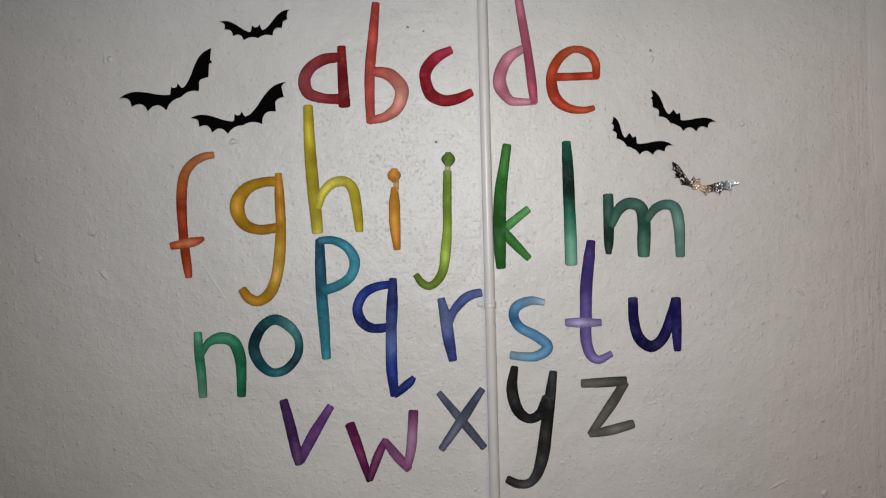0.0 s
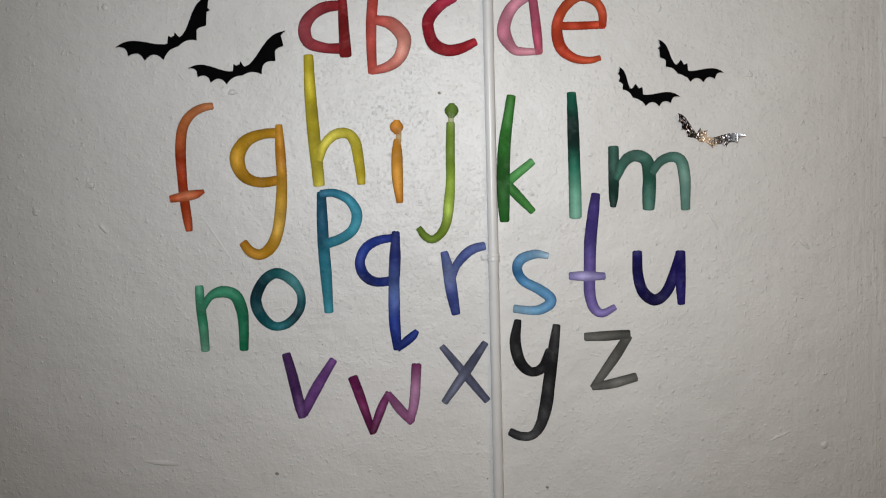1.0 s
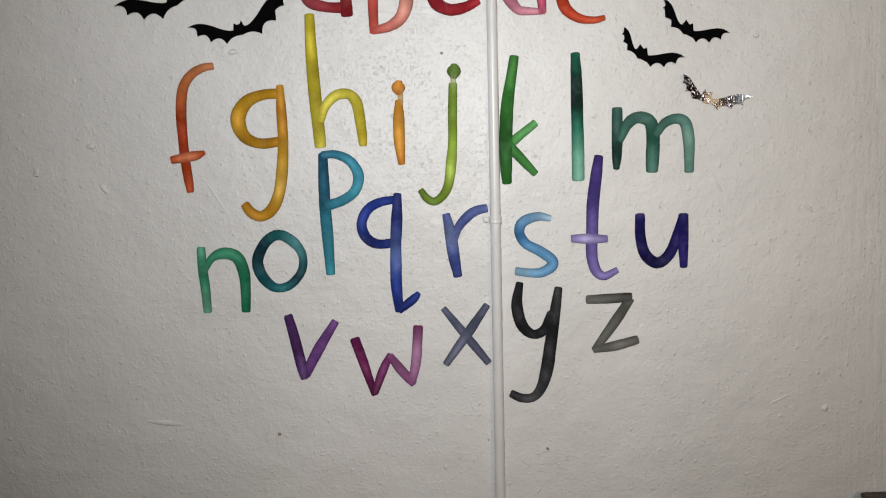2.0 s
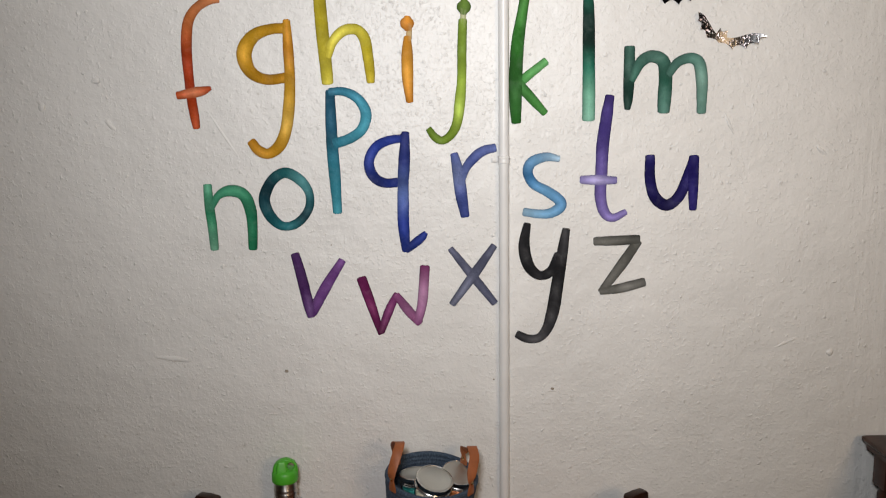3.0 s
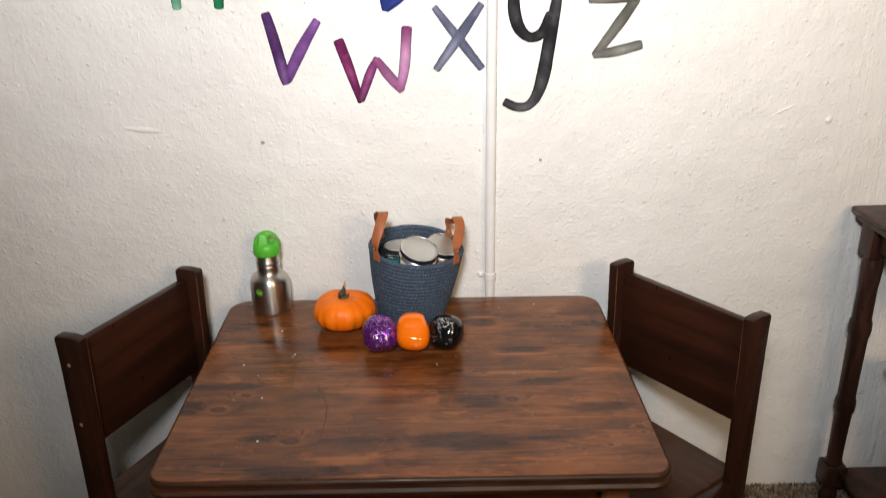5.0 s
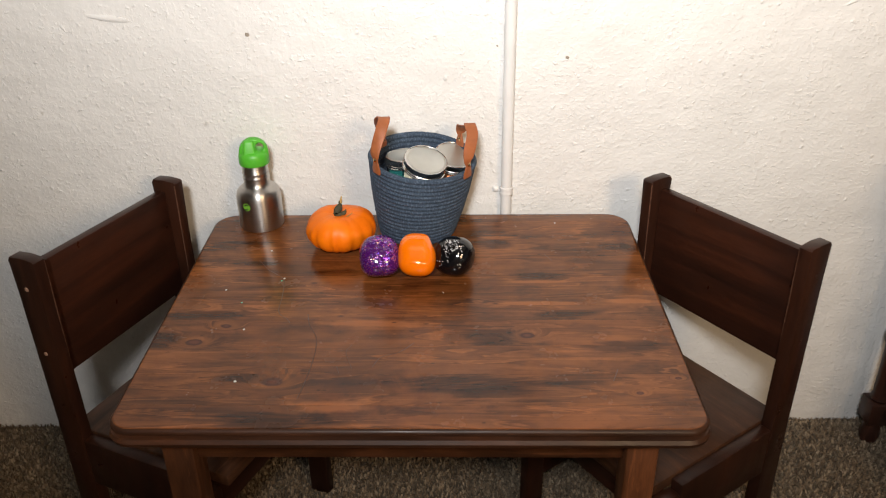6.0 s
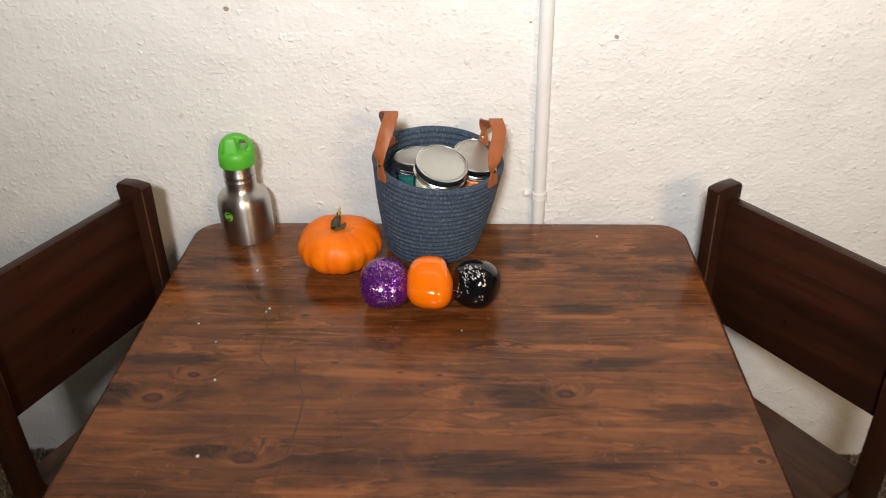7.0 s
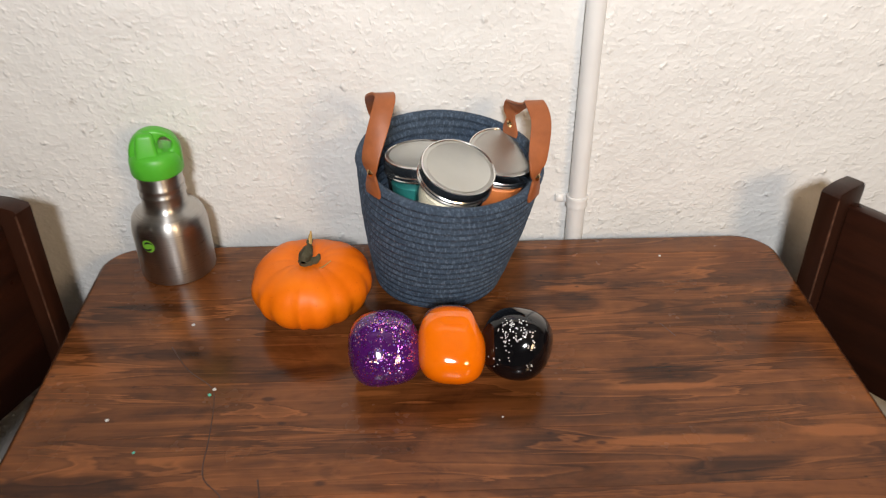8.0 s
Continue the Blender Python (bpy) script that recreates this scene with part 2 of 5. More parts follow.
    c = mix(t, "MIX", ramp(t, eye, (0.0, grey(0)), (0.22, grey(0.92))), c, (0.045, 0.012, 0.007))
    c = mix(t, "MIX", ramp(t, eye, (0.40, grey(0)), (0.75, grey(0.6))), c, (0.13, 0.035, 0.016))
    t.links.new(c, b.inputs["Base Color"])
    b.inputs["Specular IOR Level"].default_value = 0.30
    smear = noise_node(t, raw, 14, 4, 0.65)
    t.links.new(ramp(t, smear, (0.3, grey(rough * 0.7)), (0.7, grey(rough * 1.4))), b.inputs["Roughness"])
    under = bump(t, b, grain, 0.2, 0.0012)
    bump(t, b, lines, 0.10, 0.0006, under)
    return m


def brushed_steel(name, rough=0.26):
    m, t, b = material(name, rough, 1.0)
    v = place_vector(t, "Object", (10, 10, 1000))
    n = noise_node(t, v, 3, 3)
    t.links.new(ramp(t, n, (0.3, (0.43, 0.41, 0.385)), (0.7, (0.57, 0.55, 0.52))), b.inputs["Base Color"])
    t.links.new(ramp(t, n, (0.3, grey(rough * 0.8)), (0.7, grey(rough * 1.25))), b.inputs["Roughness"])
    tangent = t.nodes.new("ShaderNodeTangent")
    tangent.direction_type, tangent.axis = "RADIAL", "Z"
    t.links.new(tangent.outputs[0], b.inputs["Tangent"])
    b.inputs["Anisotropic"].default_value, b.inputs["Anisotropic Rotation"].default_value = 0.75, 0.25
    return m


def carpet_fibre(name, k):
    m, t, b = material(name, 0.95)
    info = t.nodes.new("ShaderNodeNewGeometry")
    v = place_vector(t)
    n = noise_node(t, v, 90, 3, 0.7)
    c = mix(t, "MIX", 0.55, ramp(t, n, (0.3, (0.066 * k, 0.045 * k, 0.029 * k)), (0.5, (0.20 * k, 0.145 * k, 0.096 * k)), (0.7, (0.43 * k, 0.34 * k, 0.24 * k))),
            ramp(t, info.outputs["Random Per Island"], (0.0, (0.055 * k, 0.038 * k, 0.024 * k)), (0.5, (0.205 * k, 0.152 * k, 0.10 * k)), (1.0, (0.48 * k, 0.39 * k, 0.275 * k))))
    t.links.new(c, b.inputs["Base Color"])
    bump(t, b, n, 0.8, 0.004)
    return m


def glitter(name, base, flake_a, flake_b, scale, amount, rough, space="Object", cluster=0.0, tilt_by=0.8):
    """Glossy coat over coloured resin with flat flakes that each tilt their own way."""
    m, t, b = material(name, rough)
    v = place_vector(t, space)
    vor = t.nodes.new("ShaderNodeTexVoronoi")
    vor.inputs["Scale"].default_value = scale
    t.links.new(v, vor.inputs["Vector"])
    sep = t.nodes.new("ShaderNodeSeparateColor")
    t.links.new(vor.outputs["Color"], sep.inputs[0])
    drift = ramp(t, noise_node(t, v, cluster, 3, 0.6), (0.38, grey(0.15)), (0.52, grey(1))) if cluster else 1.0
    on = maths(t, "MULTIPLY", maths(t, "LESS_THAN", sep.outputs[0], maths(t, "MULTIPLY", drift, amount)), maths(t, "LESS_THAN", vor.outputs["Distance"], 0.48))
    flake = ramp(t, sep.outputs[1], (0.0, flake_a), (0.45, flake_b), (0.70, tuple(0.5 * c + 0.45 for c in flake_b)), (0.9, (0.9, 0.25, 0.3) if max(base) > 0.05 else flake_b))
    t.links.new(mix(t, "MIX", on, base, flake), b.inputs["Base Color"])
    t.links.new(on, b.inputs["Metallic"])
    t.links.new(maths(t, "ADD", maths(t, "MULTIPLY", on, 0.2), rough), b.inputs["Roughness"])
    tilt = t.nodes.new("ShaderNodeVectorMath")
    tilt.operation = "SUBTRACT"
    tilt.inputs[1].default_value = (0.5, 0.5, 0.5)
    t.links.new(vor.outputs["Color"], tilt.inputs[0])
    some = t.nodes.new("ShaderNodeVectorMath")
    some.operation = "SCALE"
    t.links.new(tilt.outputs[0], some.inputs[0])
    t.links.new(maths(t, "MULTIPLY", on, tilt_by), some.inputs["Scale"])
    total = t.nodes.new("ShaderNodeVectorMath")
    total.operation = "ADD"
    t.links.new(t.nodes.new("ShaderNodeNewGeometry").outputs["Normal"], total.inputs[0])
    t.links.new(some.outputs[0], total.inputs[1])
    unit = t.nodes.new("ShaderNodeVectorMath")
    unit.operation = "NORMALIZE"
    t.links.new(total.outputs[0], unit.inputs[0])
    t.links.new(unit.outputs[0], b.inputs["Normal"])
    b.inputs["Coat Weight"].default_value = 0.5
    b.inputs["Coat Roughness"].default_value = 0.03
    return m


def clear_glass():
    m, t, b = material("clear_jar_glass", 0.03)
    b.inputs["Transmission Weight"].default_value = 1.0
    b.inputs["Base Color"].default_value = (0.93, 0.96, 0.95, 1)
    b.inputs["IOR"].default_value = 1.45
    return m


def woven_cotton():
    m, t, b = material("blue_cotton_rope", 0.9)
    v = place_vector(t, "Object")
    n = noise_node(t, v, 300, 3, 0.7)
    big = noise_node(t, v, 18, 3, 0.6)
    c = mix(t, "MULTIPLY", 0.7, ramp(t, big, (0.3, (0.031, 0.053, 0.089)), (0.7, (0.048, 0.077, 0.120))), ramp(t, n, (0.3, grey(0.35)), (0.65, grey(1.0))))
    thread = noise_node(t, place_vector(t, "Object", (360, 360, 190)), 1.0, 3, 0.6)
    c = mix(t, "MIX", ramp(t, thread, (0.50, grey(0)), (0.62, grey(0.70))), c, (0.092, 0.132, 0.188))
    t.links.new(c, b.inputs["Base Color"])
    bump(t, b, n, 0.6, 0.0015)
    return m


def pumpkin_skin():
    m, t, b = material("pumpkin_skin", 0.46)
    v = place_vector(t, "Object")
    n = noise_node(t, v, 30, 4, 0.6)
    c = ramp(t, n, (0.3, (0.84, 0.155, 0.003)), (0.7, (0.94, 0.205, 0.004)))
    speck = ramp(t, noise_node(t, v, 260, 2), (0.66, grey(1)), (0.74, (0.8, 0.62, 0.45)))
    t.links.new(mix(t, "MULTIPLY", 0.5, c, speck), b.inputs["Base Color"])
    b.inputs["Specular IOR Level"].default_value = 0.3
    bump(t, b, n, 0.2, 0.001)
    return m


WALL = wall_paint()
VINYL = watercolour_vinyl()
CEILING = plain("ceiling_white", (0.72, 0.71, 0.69), 0.8, spread=0.05, scale=3, space="Position")
ROOM_PAINT = plain("room_paint", (0.70, 0.69, 0.67), 0.8, spread=0.06, scale=3, space="Position")
PIPE_PAINT = plain("painted_conduit", (0.74, 0.735, 0.72), 0.33, spread=0.05, scale=14, relief=0.0008)
BLACK_PAPER = plain("black_card", (0.002, 0.002, 0.0025), 0.8, spread=0.3, scale=60, gloss=0.04)
SILVER_GLITTER = glitter("silver_glitter_card", (0.006, 0.006, 0.007), (0.30, 0.29, 0.30), (0.75, 0.62, 0.62), 430, 0.42, 0.22, tilt_by=0.85)
TABLE_TOP = table_top_wood("varnished_pine_top", (0.256, 0.087, 0.025), (0.139, 0.046, 0.013), (0.050, 0.0175, 0.008), 0.22,
                           knots=((-0.312, -0.114, 0.010), (-0.276, -0.073, 0.008), (-0.182, -0.205, 0.012), (0.162, -0.098, 0.009), (0.297, -0.228, 0.004), (0.353, -0.197, 0.004)),
                           stains=((-0.222, -0.198, 0.045, 0.012), (-0.180, -0.280, 0.060, 0.020), (-0.115, -0.272, 0.030, 0.016), (0.085, -0.214, 0.130, 0.030), (0.120, -0.100, 0.060, 0.018), (0.300, -0.122, 0.080, 0.018),
                                   (-0.360, -0.112, 0.040, 0.022), (-0.300, -0.045, 0.060, 0.014), (-0.270, 0.115, 0.060, 0.012), (0.130, 0.180, 0.030, 0.020), (0.330, 0.170, 0.035, 0.016), (-0.300, 0.185, 0.050, 0.010), (0.105, 0.183, 0.050, 0.010), (-0.335, -0.045, 0.050, 0.014), (0.219, -0.042, 0.060, 0.010), (0.190, 0.070, 0.055, 0.012)),
                           pale=((0.128, 0.203, 0.040, 0.008), (0.172, -0.013, 0.075, 0.006), (-0.072, 0.053, 0.030, 0.005), (-0.338, 0.094, 0.045, 0.005), (-0.058, -0.068, 0.110, 0.012), (0.195, 0.052, 0.055, 0.005), (-0.100, -0.258, 0.070, 0.014), (0.329, -0.005, 0.040, 0.008)),
                           pits=((-0.166, 0.049, 0.007), (-0.150, 0.019, 0.005), (-0.229, 0.007, 0.008), (-0.030, -0.064, 0.005), (-0.003, -0.087, 0.006), (0.017, -0.068, 0.005), (0.120, -0.013, 0.005), (0.079, -0.001, 0.004), (0.200, 0.142, 0.004), (-0.111, -0.047, 0.007)))
TABLE_WOOD = stained_wood("stained_pine_frame", (0.17, 0.060, 0.024), (0.085, 0.030, 0.012), (0.035, 0.014, 0.007), "z", 0.38)
TABLE_RAIL = stained_wood("stained_pine_rail", (0.17, 0.060, 0.024), (0.085, 0.030, 0.012), (0.035, 0.014, 0.007), "x", 0.38)
# brown varnished lip, its colour darkened further for the shading along the table's edge
TABLE_RIM = stained_wood("shaded_varnish_rim", (0.105, 0.038, 0.017), (0.056, 0.022, 0.011), (0.020, 0.010, 0.007), "x", 0.42, figure=0.8)
WORN = plain("worn_bare_edge", (0.095, 0.042, 0.025), 0.5, spread=0.5, scale=90)
SCRATCH = plain("dark_scratch", (0.058, 0.020, 0.009), 0.5, spread=0.4, scale=200)
CHAIR_UP = stained_wood("dark_stained_post", (0.043, 0.0145, 0.0075), (0.027, 0.010, 0.0058), (0.015, 0.0065, 0.0042), "z", 0.34, figure=0.3)
CHAIR_SIDE = stained_wood("dark_stained_board", (0.056, 0.0165, 0.008), (0.034, 0.0112, 0.0062), (0.018, 0.007, 0.0046), "y", 0.34, figure=0.3)
SEAT_WOOD = stained_wood("worn_seat_board", (0.105, 0.045, 0.022), (0.055, 0.023, 0.012), (0.022, 0.010, 0.006), "y", 0.4)
CONSOLE_WOOD = stained_wood("mahogany_stain", (0.090, 0.035, 0.022), (0.046, 0.018, 0.012), (0.020, 0.009, 0.007), "z", 0.35)
PALE_WOOD = plain("pale_raw_board", (0.46, 0.38, 0.27), 0.7, spread=0.15, scale=30)
DOWEL = plain("bare_dowel_end", (0.42, 0.25, 0.17), 0.6, spread=0.2, scale=200)
# second copy: the same fibre at half brightness, the pile's shade put into its colour
CARPET, CARPET_SHADED = carpet_fibre("brown_carpet_fibre", 1.0), carpet_fibre("brown_carpet_shaded", 0.5)
STEEL = brushed_steel("brushed_steel", 0.33)
TIN = plain("tinned_lid", (0.63, 0.63, 0.59), 0.40, 1.0, spread=0.06, scale=20)
TIN_BAND = plain("tinned_screw_band", (0.88, 0.87, 0.85), 0.20, 1.0, spread=0.06, scale=30)
GREEN_CAP = plain("green_soft_plastic", (0.078, 0.44, 0.030), 0.42, spread=0.08, scale=25, relief=0.0003)
LOGO_DARK = plain("dark_print", (0.012, 0.014, 0.012), 0.4, spread=0.2)
LOGO_GREEN = plain("green_print", (0.16, 0.42, 0.04), 0.4, spread=0.1)
ROPE = woven_cotton()
LEATHER = plain("tan_leather", (0.33, 0.100, 0.033), 0.5, spread=0.14, scale=60, relief=0.0006)
BRASS = plain("brass_rivet", (0.72, 0.48, 0.25), 0.22, 1.0, spread=0.1)
GLASS = clear_glass()
TEAL = plain("teal_dough", (0.004, 0.095, 0.090), 0.55, spread=0.15, scale=60)
CREAM = plain("cream_dough", (0.70, 0.62, 0.47), 0.6, spread=0.1, scale=60)
ORANGE_DOUGH = plain("orange_dough", (0.52, 0.14, 0.03), 0.6, spread=0.1, scale=60)
PUMPKIN = pumpkin_skin()
STEM = plain("dry_green_stem", (0.060, 0.055, 0.028), 0.8, spread=0.5, scale=120, relief=0.002)
STEM_TIP = plain("dry_stem_tip", (0.42, 0.27, 0.09), 0.8, spread=0.3, scale=120)
PURPLE = glitter("purple_glitter_gloss", (0.062, 0.006, 0.105), (0.55, 0.04, 0.50), (0.20, 0.12, 0.70), 620, 0.6, 0.08, cluster=45)
ORANGE = plain("orange_gloss", (0.90, 0.175, 0.002), 0.07, spread=0.05, scale=20, coat=0.6)
BLACK_GLOSS = plain("black_gloss", (0.003, 0.003, 0.004), 0.09, spread=0.2, scale=20, coat=0.25)


def flake_mat(name, *stops):
    """Loose glitter flakes, each of its own colour."""
    m, t, b = material(name, 0.32, 0.55)
    g = t.nodes.new("ShaderNodeNewGeometry")
    c = ramp(t, g.outputs["Random Per Island"], *stops)
    t.links.new(c, b.inputs["Base Color"])
    return m


SILVER_FLAKE = flake_mat("silver_flakes", (0.0, (0.45, 0.46, 0.48)), (0.5, (0.8, 0.8, 0.82)), (1.0, (0.95, 0.95, 0.95)))
PARTY_FLAKE = flake_mat("holographic_flakes", (0.0, (0.30, 0.03, 0.45)), (0.2, (0.85, 0.10, 0.30)), (0.35, (0.12, 0.08, 0.90)), (0.5, (0.80, 0.25, 0.85)), (0.7, (0.75, 0.45, 0.85)), (0.85, (0.9, 0.45, 0.2)), (1.0, (0.3, 0.8, 0.7)))
SCRAP_WHITE = plain("white_paper_scrap", (0.72, 0.72, 0.68), 0.8)
SCRAP_GREEN = plain("green_paper_scrap", (0.12, 0.55, 0.40), 0.7)
CORD = plain("white_cord", (0.66, 0.64, 0.58), 0.6)
PITCH = plain("dark_wall_speck", (0.30, 0.26, 0.21), 0.8, spread=0.3)

# ---- mesh helpers ----


def finish(name, bm, mat, parent=None, label="", smooth=True, angle=38):
    me = bpy.data.meshes.new(name)
    bm.normal_update()
    bm.to_mesh(me)
    bm.free()
    me.materials.append(mat)
    if smooth:
        me.shade_smooth()
        me.set_sharp_from_angle(angle=radians(angle))
    ob = new(name, me)
    if parent is not None:
        ob.parent = parent
    if label:
        ob["label"] = label
    return ob


def part(name, bm, mat, parent, label=""):
    return finish(name, bm, mat, parent, label)


def root(name, m, label, category, group="", kind=""):
    ob = new(name)
    ob.empty_display_size = 0.05
    ob.matrix_world = m
    return tagged(ob, label, category, group, kind)


def block(lo, hi, bevel=0.0, segments=2):
    bm = bmesh.new()
    lo, hi = Vector(lo), Vector(hi)
    bmesh.ops.create_cube(bm, size=1.0)
    for v in bm.verts:
        v.co = Vector((lo[i] + (v.co[i] + 0.5) * (hi[i] - lo[i]) for i in range(3)))
    if bevel:
        bmesh.ops.bevel(bm, geom=bm.edges[:], offset=bevel, segments=segments, profile=0.5, affect="EDGES")
    return bm


def merge(*bms):
    """Several bmeshes as one."""
    out = bms[0]
    for other in bms[1:]:
        me = bpy.data.meshes.new("tmp")
        other.to_mesh(me)
        other.free()
        out.from_mesh(me)
        bpy.data.meshes.remove(me)
    return out


def moved(bm, m):
    bmesh.ops.transform(bm, matrix=m, verts=bm.verts)
    return bm


def lathe(profile, steps=48, bm=None):
    """Turn (radius, height) pairs about z. Radius 0 ends make a pole."""
    bm = bm or bmesh.new()
    rings = []
    for r, z in profile:
        if r < 1e-6:
            rings.append([bm.verts.new((0, 0, z))])
        else:
            rings.append([bm.verts.new((r * math.cos(2 * math.pi * i / steps), r * math.sin(2 * math.pi * i / steps), z)) for i in range(steps)])
    for a, b in zip(rings, rings[1:]):
        for i in range(steps):
            j = (i + 1) % steps
            if len(a) == 1 and len(b) > 1:
                bm.faces.new((a[0], b[j], b[i]))
            elif len(b) == 1 and len(a) > 1:
                bm.faces.new((a[i], a[j], b[0]))
            elif len(a) > 1:
                bm.faces.new((a[i], a[j], b[j], b[i]))
    bmesh.ops.recalc_face_normals(bm, faces=bm.faces)
    return bm


def spline(points, per=8, closed=False):
    """Catmull-Rom through points of any dimension."""
    pts = [np.array(p, float) for p in points]
    n = len(pts)
    out = []
    for i in range(n if closed else n - 1):
        p1, p2 = pts[i], pts[(i + 1) % n]
        p0 = pts[i - 1] if closed or i else 2 * p1 - p2
        p3 = pts[(i + 2) % n] if closed or i + 2 < n else 2 * p2 - p1
        for k in range(per):
            u = k / per
            out.append(0.5 * (2 * p1 + (p2 - p0) * u + (2 * p0 - 5 * p1 + 4 * p2 - p3) * u * u + (3 * p1 - p0 - 3 * p2 + p3) * u ** 3))
    if not closed:
        out.append(pts[-1])
    return out


def tube(points, radius, sides=10, per=8, bm=None, radii=None):
    bm = bm or bmesh.new()
    pts = [Vector(p) for p in spline(points, per)]
    rings, up = [], Vector((0, 0, 1))
    for i, p in enumerate(pts):
        d = (pts[min(i + 1, len(pts) - 1)] - pts[max(i - 1, 0)]).normalized()
        side = d.cross(up)
        if side.length < 1e-3:
            side = d.cross(Vector((0, 1, 0)))
        side.normalize()
        top = side.cross(d)
        r = radius if radii is None else float(np.interp(i / (len(pts) - 1), np.linspace(0, 1, len(radii)), radii))
        rings.append([bm.verts.new(p + r * (math.cos(a) * side + math.sin(a) * top)) for a in (2 * math.pi * k / sides for k in range(sides))])
    for a, b in zip(rings, rings[1:]):
        for k in range(sides):
            bm.faces.new((a[k], a[(k + 1) % sides], b[(k + 1) % sides], b[k]))
    bm.faces.new(rings[0])
    bm.faces.new(rings[-1])
    bmesh.ops.recalc_face_normals(bm, faces=bm.faces)
    return bm


def rounded_slab(w, d, corner, profile, steps=8):
    """A slab w by d about the origin with round corners, of one radius or (back, front); profile gives (inset, z) from the top down."""
    back, front = corner if isinstance(corner, tuple) else (corner, corner)
    bm = bmesh.new()
    rings = []
    for inset, z in profile:
        ring = []
        for cx, cy, a0 in ((1, 1, 0), (-1, 1, 90), (-1, -1, 180), (1, -1, 270)):
            turn = back if cy > 0 else front
            r = max(turn - inset, 0.002)
            for k in range(steps + 1):
                a = radians(a0 + 90 * k / steps)
                ring.append(bm.verts.new((cx * (w / 2 - turn) + r * math.cos(a), cy * (d / 2 - turn) + r * math.sin(a), z)))
        rings.append(ring)
    n = len(rings[0])
    for a, b in zip(rings, rings[1:]):
        for k in range(n):
            bm.faces.new((a[k], b[k], b[(k + 1) % n], a[(k + 1) % n]))
    bm.faces.new(rings[0])
    bm.faces.new(rings[-1])
    bmesh.ops.recalc_face_normals(bm, faces=bm.faces)
    return bm


# ---- the room ----
XL, XR, YB, H = -2.6, 2.6, -4.6, 2.35


def structure(name, bm, mat, label, category):
    return tagged(finish(name, bm, mat, None, "", False), label, category, "", "structure")


structure("floor", block((XL - 0.1, YB - 0.1, -0.1), (XR + 0.1, 0.1, 0.0)), CARPET_SHADED, "floor under speckled brown carpet", "floor")
structure("wall_north", block((XL - 0.1, 0.0, 0.001), (XR + 0.1, 0.12, H)), WALL, "rough white painted block wall with knobbly roller texture", "wall")
structure("wall_south", block((XL - 0.1, YB - 0.12, 0.001), (XR + 0.1, YB, H)), ROOM_PAINT, "plain white wall at the back of the room", "wall")
structure("wall_west", block((XL - 0.12, YB, 0.001), (XL, -0.001, H)), ROOM_PAINT, "plain white side wall of the room", "wall")
structure("wall_east", block((XR, YB, 0.001), (XR + 0.12, -0.001, H)), ROOM_PAINT, "plain white side wall of the room", "wall")
structure("ceiling", block((XL - 0.12, YB - 0.12, H + 0.001), (XR + 0.12, 0.12, H + 0.1)), CEILING, "plain white ceiling", "ceiling")
# unseen box, added only to keep lamp light off the wall's top band
structure("ceiling_bulkhead", block((XL, -0.80, 1.850), (XR, -0.66, H)), CEILING, "unseen plain box under the ceiling, added to shade the top of the wall", "ceiling")

# a thicker, glossier coat of paint with a ragged edge, towards the end of the wall


def old_coat(x0, x1, z0, z1):
    bm = bmesh.new()
    n = 70
    edge = [(x0 + 0.006 * noise.noise(Vector((k * 0.37, 2.0, 0))) + 0.003 * noise.noise(Vector((k * 1.3, 5.0, 0))), z0 + (z1 - z0) * k / n) for k in range(n + 1)]
    rows = [[bm.verts.new(p) for p in ((x, -0.0002, z), (x + 0.0015, -0.0034, z), (x + 0.005, -0.0040, z), (x1, -0.0036, z), (x1, -0.0002, z))] for x, z in edge]
    for a, b in zip(rows, rows[1:]):
        for k in range(4):
            bm.faces.new((a[k], a[k + 1], b[k + 1], b[k]))
    bm.faces.new(rows[0])
    bm.faces.new(rows[-1][::-1])
    bmesh.ops.recalc_face_normals(bm, faces=bm.faces)
    return bm


tagged(finish("trim", old_coat(0.786, 1.6, 1.50, 2.30), PIPE_PAINT), "thick glossy coat of old grey-white paint with ragged edge", "paint edge", "", "structure")

# ---- letters and bats on the wall ----


def linear(code):
    v = [int(code[i:i + 2], 16) / 255 for i in (0, 2, 4)]
    v = [c / 12.92 if c <= 0.04045 else ((c + 0.055) / 1.055) ** 2.4 for c in v]
    mean = sum(v) / 3
    return [max(0.002, 0.86 * (mean + 0.98 * (c - mean))) ** 1.17 for c in v]


COLOUR_WORDS = dict(a="crimson", b="salmon red", c="deep crimson", d="soft pink", e="burnt orange", f="rust orange", g="mustard yellow", h="lemon yellow", i="amber",
                    j="olive green", k="leaf green", l="dark pine green", m="grey-green", n="sea green", o="dark teal", p="turquoise blue", q="royal blue",
                    r="periwinkle blue", s="sky blue", t="violet", u="deep indigo", v="plum purple", w="magenta plum", x="slate grey", y="charcoal black", z="warm grey")


